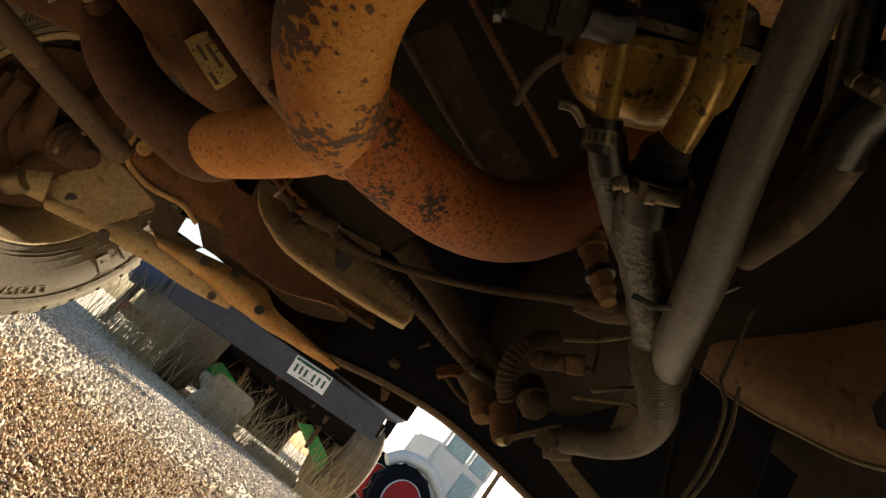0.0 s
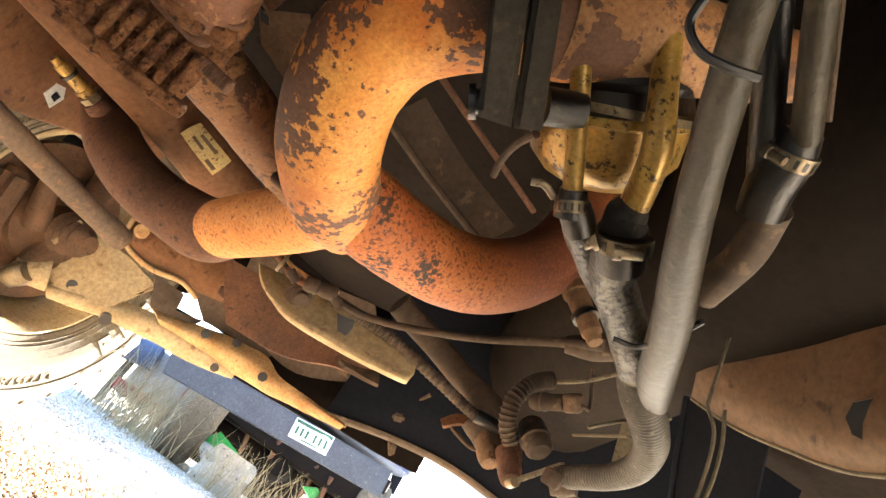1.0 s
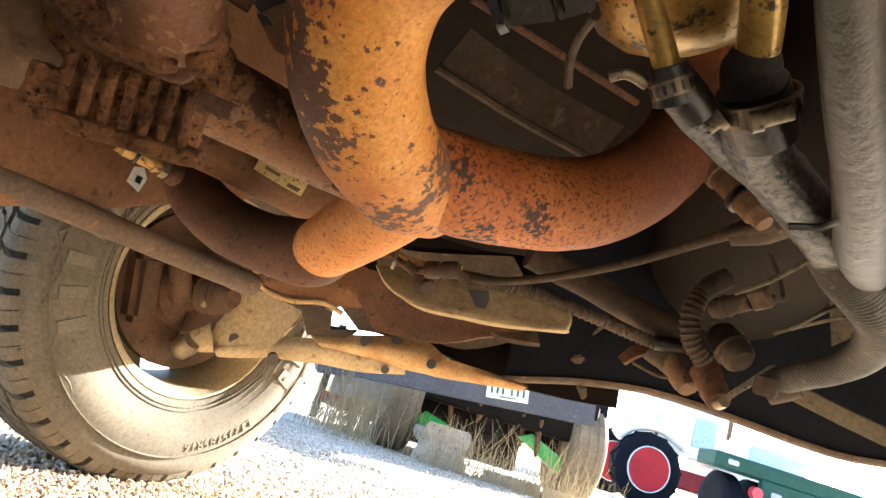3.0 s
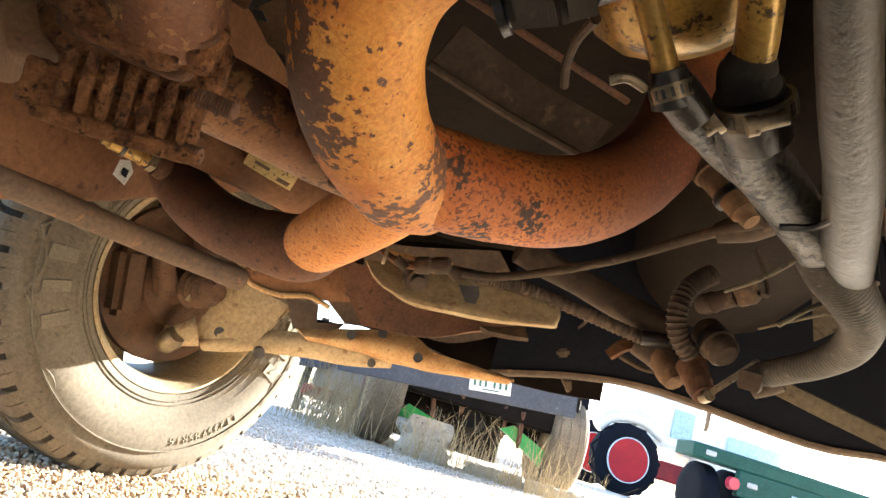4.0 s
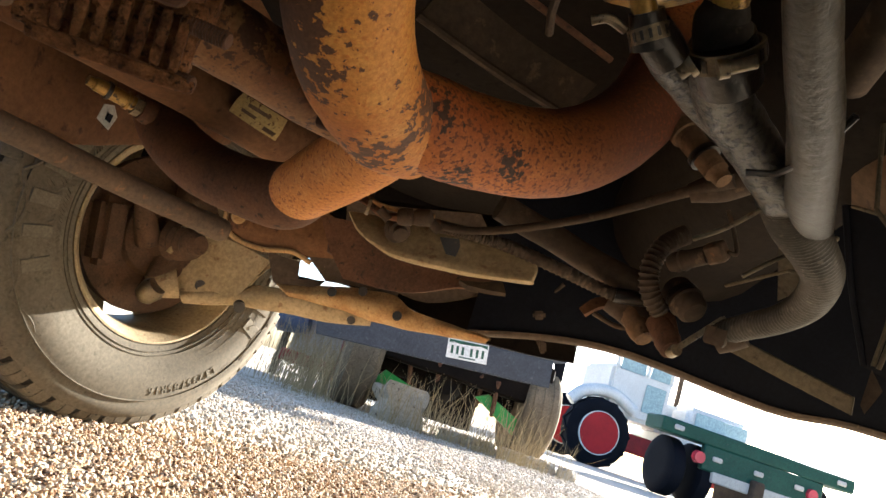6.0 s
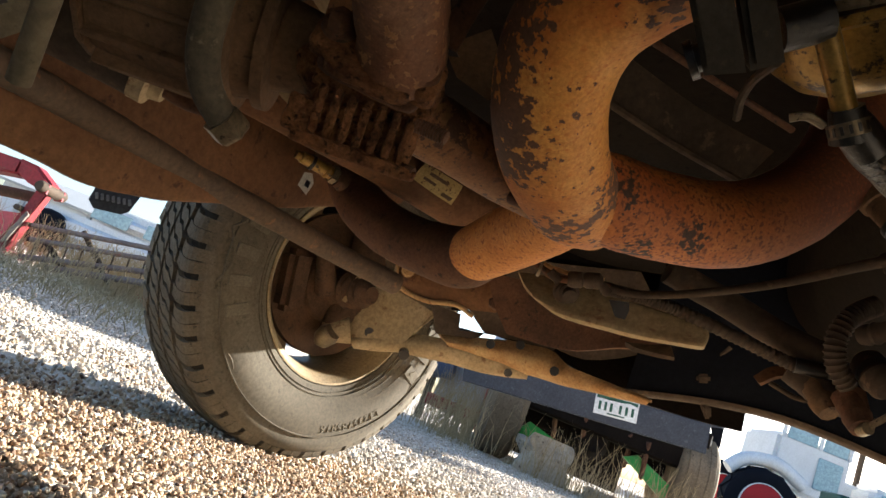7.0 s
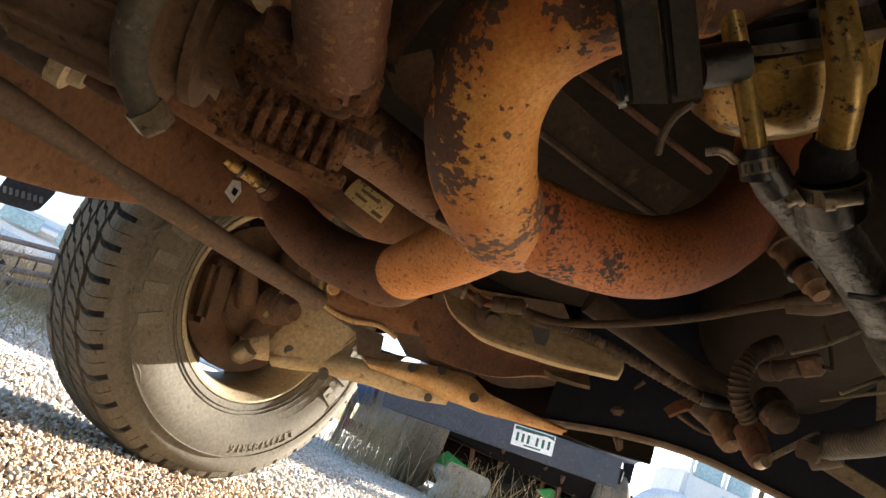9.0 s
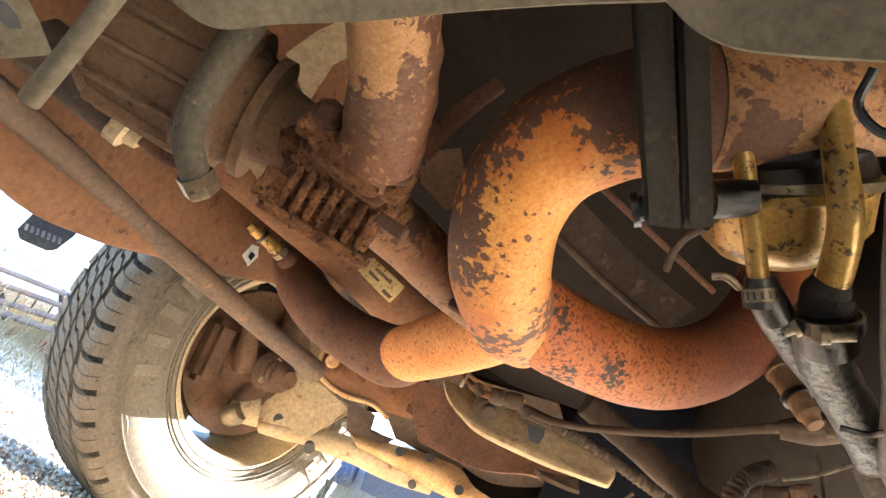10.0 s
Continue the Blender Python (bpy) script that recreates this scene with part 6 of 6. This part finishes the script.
# ---- white tractor ----
tr = thing("tractor", (6.5, 14, 0), "white farm tractor with red-hubbed wheels", "tractor")
X, Y, Z = (1, 0, 0), (0, 1, 0), (0, 0, 1)
hubp = V((6.31, 14, 0.605))
for dy, r in ((0.0, 0.72), (1.9, 0.72)):
    a, b = hubp + Vector((0, dy - 0.2, 0)), hubp + Vector((0, dy + 0.2, 0))
    a.z = b.z = 0.70
    wl = part("wheel", lathe(a, b, [(0.05, r * 0.62), (0, r * 0.7), (0, r * 0.93), (0.1, r), (0.9, r), (1, r * 0.93), (1, r * 0.7), (0.95, r * 0.62)], 48), BLACK, tr, "black tractor tyre")
    part("rim", lathe(a - Vector((0, 0.02, 0)), b, [(0, r * 0.63), (0, r * 0.60), (0.1, r * 0.56), (0.2, r * 0.2), (0.1, r * 0.15), (0.1, 0.02)], 40), RIMRED, wl, "red dished rim")
    part("rim_edge", lathe(a - Vector((0, 0.03, 0)), a + Vector((0, 0.03, 0)), [(0, r * 0.615), (0, r * 0.64), (1, r * 0.64), (1, r * 0.615)], 40, closed=True), WHITE, wl)
    bm = bmesh.new()
    for k in range(24):
        an = 2 * math.pi * k / 24
        d = Vector((math.cos(an), 0, math.sin(an)))
        block((a + b) / 2 + d * r, frame_of(Vector((0, 1, 0)) + d.cross(Vector((0, 1, 0))) * (0.7 if k % 2 else -0.7), d), (0.36, 0.05, 0.05), 0, bm)
    tagged(part("tread", bm, BLACK, wl, smooth=False), kind="stuff")
q = hubp
part("fender", tube([(q.x - 0.7, 14.1, 1.2), (q.x - 0.4, 14.1, 1.5), (q.x + 0.2, 14.1, 1.62), (q.x + 0.8, 14.1, 1.4)], 0.14, 12), WHITE, tr)
part("cab", block((q.x + 0.85, 14.9, 1.75), (X, Y, Z), (1.5, 1.6, 1.1), 0.08, seg=2), WHITE, tr)
part("cab_roof", block((q.x + 0.85, 14.9, 2.95), (X, Y, Z), (1.7, 1.8, 0.18), 0.08, seg=2), WHITE, tr)
for dx in (-0.66, 0.1, 0.70):
    part("pillar", block((q.x + 0.85 + dx, 14.12, 2.55), (X, Y, Z), (0.07, 0.07, 0.7), 0.01), WHITE, tr)
for dx, w in ((-0.28, 0.62), (0.4, 0.5)):
    part("window", block((q.x + 0.85 + dx, 14.11, 2.5), (X, Y, Z), (w, 0.02, 0.6), 0.01), GLASSY, tr, "pale tinted cab window")
part("window", block((q.x + 1.2, 14.08, 1.75), (X, Y, Z), (0.5, 0.02, 0.62), 0.01), GLASSY, tr, "pale tinted cab window")
part("hood", block((q.x + 2.5, 14.9, 1.5), (X, Y, Z), (1.9, 0.8, 0.7), 0.08, seg=2), WHITE, tr)
part("chassis", block((q.x + 1.9, 14.6, 0.72), (X, Y, Z), (2.6, 0.5, 0.42), 0.05), RED, tr, "red painted chassis")
part("front_axle", block((q.x + 3.0, 14.6, 0.5), (X, Y, Z), (0.4, 1.6, 0.3), 0.05), RED, tr)
part("exhaust", tube([(q.x + 2.1, 14.7, 1.8), (q.x + 2.1, 14.7, 3.0)], 0.06, 12), UMBER, tr)

# ---- green flatbed ----
fbv = thing("flatbed_trailer", (5.5, 9.3, 0), "dark green flatbed with red tail lamps and black tyres", "trailer")
d1, d2 = V((4.951, 9, 0.966)), V((8.129, 9, 1.377))
d2.z = d1.z
deck = part("deck", block(((d1.x + d2.x) / 2, 9.2, d1.z), (X, Y, Z), (d2.x - d1.x, 0.5, 0.2), 0.02), DEEPGREEN, fbv)
part("rear_beam", block(((d1.x + d2.x) / 2 + 0.1, 9.0, d1.z - 0.27), (X, Y, Z), ((d2.x - d1.x) * 0.62, 0.1, 0.36), 0.02), DEEPGREEN, fbv)
part("cross_bar", block(((d1.x + d2.x) / 2 + 0.1, 8.98, d1.z - 0.5), (X, Y, Z), ((d2.x - d1.x) * 0.5, 0.08, 0.16), 0.02), PALE, fbv)
for k in range(5):
    xx = d1.x + 0.25 + k * (d2.x - d1.x - 0.5) / 4
    part("marker", block((xx, 8.93, d1.z - (0.0 if k in (0, 4) else 0.26)), (X, Y, Z), (0.16, 0.03, 0.07), 0.02), PALE, fbv, "pale oval marker lamp")
for s in (0.2, 0.78):
    part("tail_lamp", lathe((d1.x + (d2.x - d1.x) * s, 8.98, d1.z - 0.3), (d1.x + (d2.x - d1.x) * s, 8.9, d1.z - 0.3), [(0, 0.09), (1, 0.08)], 20), LAMP, fbv, "round red tail lamp")
for s in (0.13, 0.27, 0.88):
    xx = d1.x + (d2.x - d1.x) * s
    part("tyre", lathe((xx - 0.13, 9.4, 0.42), (xx + 0.13, 9.4, 0.42), [(0, 0.25), (0, 0.36), (0.15, 0.42), (0.85, 0.42), (1, 0.36), (1, 0.25)], 36), BLACK, fbv, "black tyre")
part("hitch", block(((d1.x + d2.x) / 2, 9.3, 0.35), (X, Y, Z), (0.2, 0.9, 0.5), 0.03), UMBER, fbv)
px0 = d1.x * 13 / 9 + 1.9
cb = thing("white_pickup", (px0, 13.5, 0), "white pickup parked behind the flatbed", "pickup")
part("body", block((px0, 14.5, 0.95), (X, Y, Z), (1.9, 3.0, 0.75), 0.12, seg=3), WHITE, cb)
part("cabin", block((px0, 14.6, 1.6), (X, Y, Z), (1.6, 1.6, 0.62), 0.15, seg=3), WHITE, cb)
part("window", block((px0, 13.78, 1.62), (X, Y, Z), (1.3, 0.02, 0.36), 0.01), GLASSY, cb)
for dx in (-0.8, 0.8):
    part("tyre", lathe((px0 + dx - 0.12, 13.5, 0.36), (px0 + dx + 0.12, 13.5, 0.36), [(0, 0.22), (0, 0.33), (0.2, 0.36), (0.8, 0.36), (1, 0.33), (1, 0.22)], 32), BLACK, cb, "black tyre")

# ---- red implement, rake and shed off to one side ----
im = thing("red_implement", (-3.389, 5, 0.202), "faded red farm implement with folding arms", "implement")
part("boom", plate([(-4.30, 5, 0.66), (-3.95, 5, 0.695), (-3.716, 5, 0.705), (-3.71, 5, 0.585), (-3.92, 5, 0.55), (-4.30, 5, 0.48)], 0.16, bevel=0.02), RED, im)
part("boom", plate([(-3.74, 4.98, 0.712), (-3.586, 4.98, 0.706), (-3.415, 4.98, 0.618), (-3.435, 4.98, 0.532), (-3.591, 4.98, 0.558), (-3.712, 4.98, 0.600)], 0.13, bevel=0.018), RED, im)
for dy in (-0.10, 0.10):
    part("clevis", plate([(-3.47, 5 + dy, 0.625), (-3.40, 5 + dy, 0.60), (-3.395, 5 + dy, 0.53), (-3.45, 5 + dy, 0.515), (-3.50, 5 + dy, 0.545)], 0.03, bevel=0.006), RED, im)
part("pivot", lathe((-3.44, 4.84, 0.568), (-3.44, 5.16, 0.568), [(0, 0.035), (0.06, 0.045), (0.94, 0.045), (1, 0.035)], 20), UMBER, im, "dark pivot pin")
part("arm", plate([(-3.537, 5, 0.53), (-3.435, 5, 0.53), (-3.49, 5, 0.217), (-3.53, 5, 0.0), (-3.62, 5, 0.0), (-3.535, 5, 0.381)], 0.08, bevel=0.012), RED, im)
# Sunlight on the arm is painted as a paler strip.
part("lit_arm_face", plate([(-3.50, 4.95, 0.36), (-3.472, 4.95, 0.34), (-3.53, 4.95, 0.10), (-3.57, 4.95, 0.08)], 0.02), PIPEMETAL, im, "paler strip painted for the lit face of the arm")
part("pin", lathe((-3.56, 4.9, 0.36), (-3.56, 5.0, 0.36), [(0, 0.022), (1, 0.022)], 14), UMBER, im)
part("panel", plate([(-4.2, 5.12, 0.20), (-3.563, 5.12, 0.351), (-3.56, 5.12, 0.20), (-3.64, 5.12, 0.03), (-4.2, 5.12, 0.03)], 0.05, bevel=0.008), LAMP, im, "faded orange-red side panel")
part("cylinder", tube([(-4.2, 5.2, 0.40), (-3.62, 5.2, 0.50)], 0.045, 14, 3), UMBER, im, "dark hydraulic cylinder")
part("foot", block((-3.575, 5, 0.02), (X, Y, Z), (0.22, 0.3, 0.05), 0.008), RED, im)
rk = thing("harrow", (-2.9, 5, 0.0), "weathered steel harrow bars standing in dry grass", "harrow")
for a, b, r in (((-3.452, 5, 0.277), (-2.05, 5, 0.543), 0.019), ((-3.408, 5, 0.176), (-2.05, 5, 0.468), 0.019), ((-3.411, 5, 0.03), (-2.05, 5, 0.390), 0.022), ((-3.161, 4.97, 0.03), (-2.0, 4.97, 0.30), 0.024)):
    part("bar", tube([a, b], r, 14, 3), PIPEMETAL, rk)
    part("bar_end", lathe(V(a) + Vector((-0.012, 0, -0.002)), V(a) + Vector((0.01, 0, 0.002)), [(0, r * 1.05), (1, r * 1.05)], 14), UMBER, rk)
for a, b in (((-3.07, 5.03, 0.38), (-2.70, 5.03, 0.10)), ((-3.30, 5.03, 0.20), (-2.98, 5.03, 0.02)), ((-2.55, 5.03, 0.47), (-2.25, 5.03, 0.12))):
    part("strut", tube([a, b], 0.022, 10, 3), UMBER, rk)
for k in range(11):
    q = V((-3.35 + 0.12 * k, 5.0, 0.20 + 0.026 * k))
    part("tooth", tube([q, q + Vector((0.02, -0.01, -0.10)), q + Vector((0.05, -0.02, -0.19 - 0.02 * (k % 3)))], [0.007, 0.006, 0.004], 8, 4), UMBER, rk)
part("beam", tube([(-2.75, 5.6, 0.42), (-1.9, 5.6, 0.60)], 0.035, 10, 3), RED, rk, "red painted cross beam")
part("blade", plate([(-2.55, 5.2, 0.10), (-2.1, 5.2, 0.22), (-2.05, 5.2, 0.10), (-2.45, 5.2, 0.02)], 0.03), RED, rk, "red blade")
wc = thing("parked_car", (-5.2, 9.6, 0), "white car parked beyond the harrow", "car")
part("body", block((-5.2, 9.9, 0.46), (X, Y, Z), (3.0, 1.6, 0.46), 0.14, seg=3), WHITE, wc)
part("cabin", block((-5.0, 9.9, 0.82), (X, Y, Z), (1.6, 1.4, 0.34), 0.14, seg=3), WHITE, wc)
for dx in (-0.45, 0.4):
    part("window", block((-5.0 + dx, 9.19, 0.83), (X, Y, Z), (0.6, 0.02, 0.2), 0.01), GLASSY, wc, "pale tinted window")
for dx in (-1.0, 1.0):
    part("tyre", lathe((-5.2 + dx, 9.0, 0.31), (-5.2 + dx, 9.2, 0.31), [(0, 0.2), (0, 0.28), (0.2, 0.31), (0.8, 0.31), (1, 0.28), (1, 0.2)], 32), BLACK, wc, "black tyre")
g0, g1 = V((-3.088, 5, -0.139)), V((-2.281, 5, 0.111))
straw("dry_grass", "tall pale dry grass through the harrow bars", [(g0.x + (g1.x - g0.x) * k / 5, 5.3 + 0.15 * (k % 2), 0.0, 0.16, 0.15, 330) for k in range(6)] + [(g0.x - 0.4, 5.3, 0, 0.3, 0.2, 260), (g0.x - 1.2, 5.4, 0, 0.5, 0.3, 200), (g0.x + 0.4, 4.8, 0, 0.5, 0.08, 200)], 0.10, 0.5, 13, 0.7, 0.0022)
straw("dry_grass", "low dead grass along the edge of the gravel", [(-2.2, 3.8, 0, 0.5, 0.6, 1200), (-3.0, 4.4, 0, 0.8, 0.7, 1200)], 0.02, 0.09, 14, 1.6, 0.003)
shd = thing("shed", (-9, 24, 0), "long white metal shed in the distance", "shed")
part("wall", block((-10, 24, 0.75), (X, Y, Z), (14, 5, 1.5), 0.02), WHITE, shd)
part("roof", plate([(-17.3, 21.2, 1.48), (-2.7, 21.2, 1.48), (-2.7, 24, 2.2), (-17.3, 24, 2.2)], 0.08), PALE, shd)
for k in range(6):
    part("post", block((-16 + 2.4 * k, 21.45, 0.75), (X, Y, Z), (0.15, 0.1, 1.5), 0.01), PALE, shd)
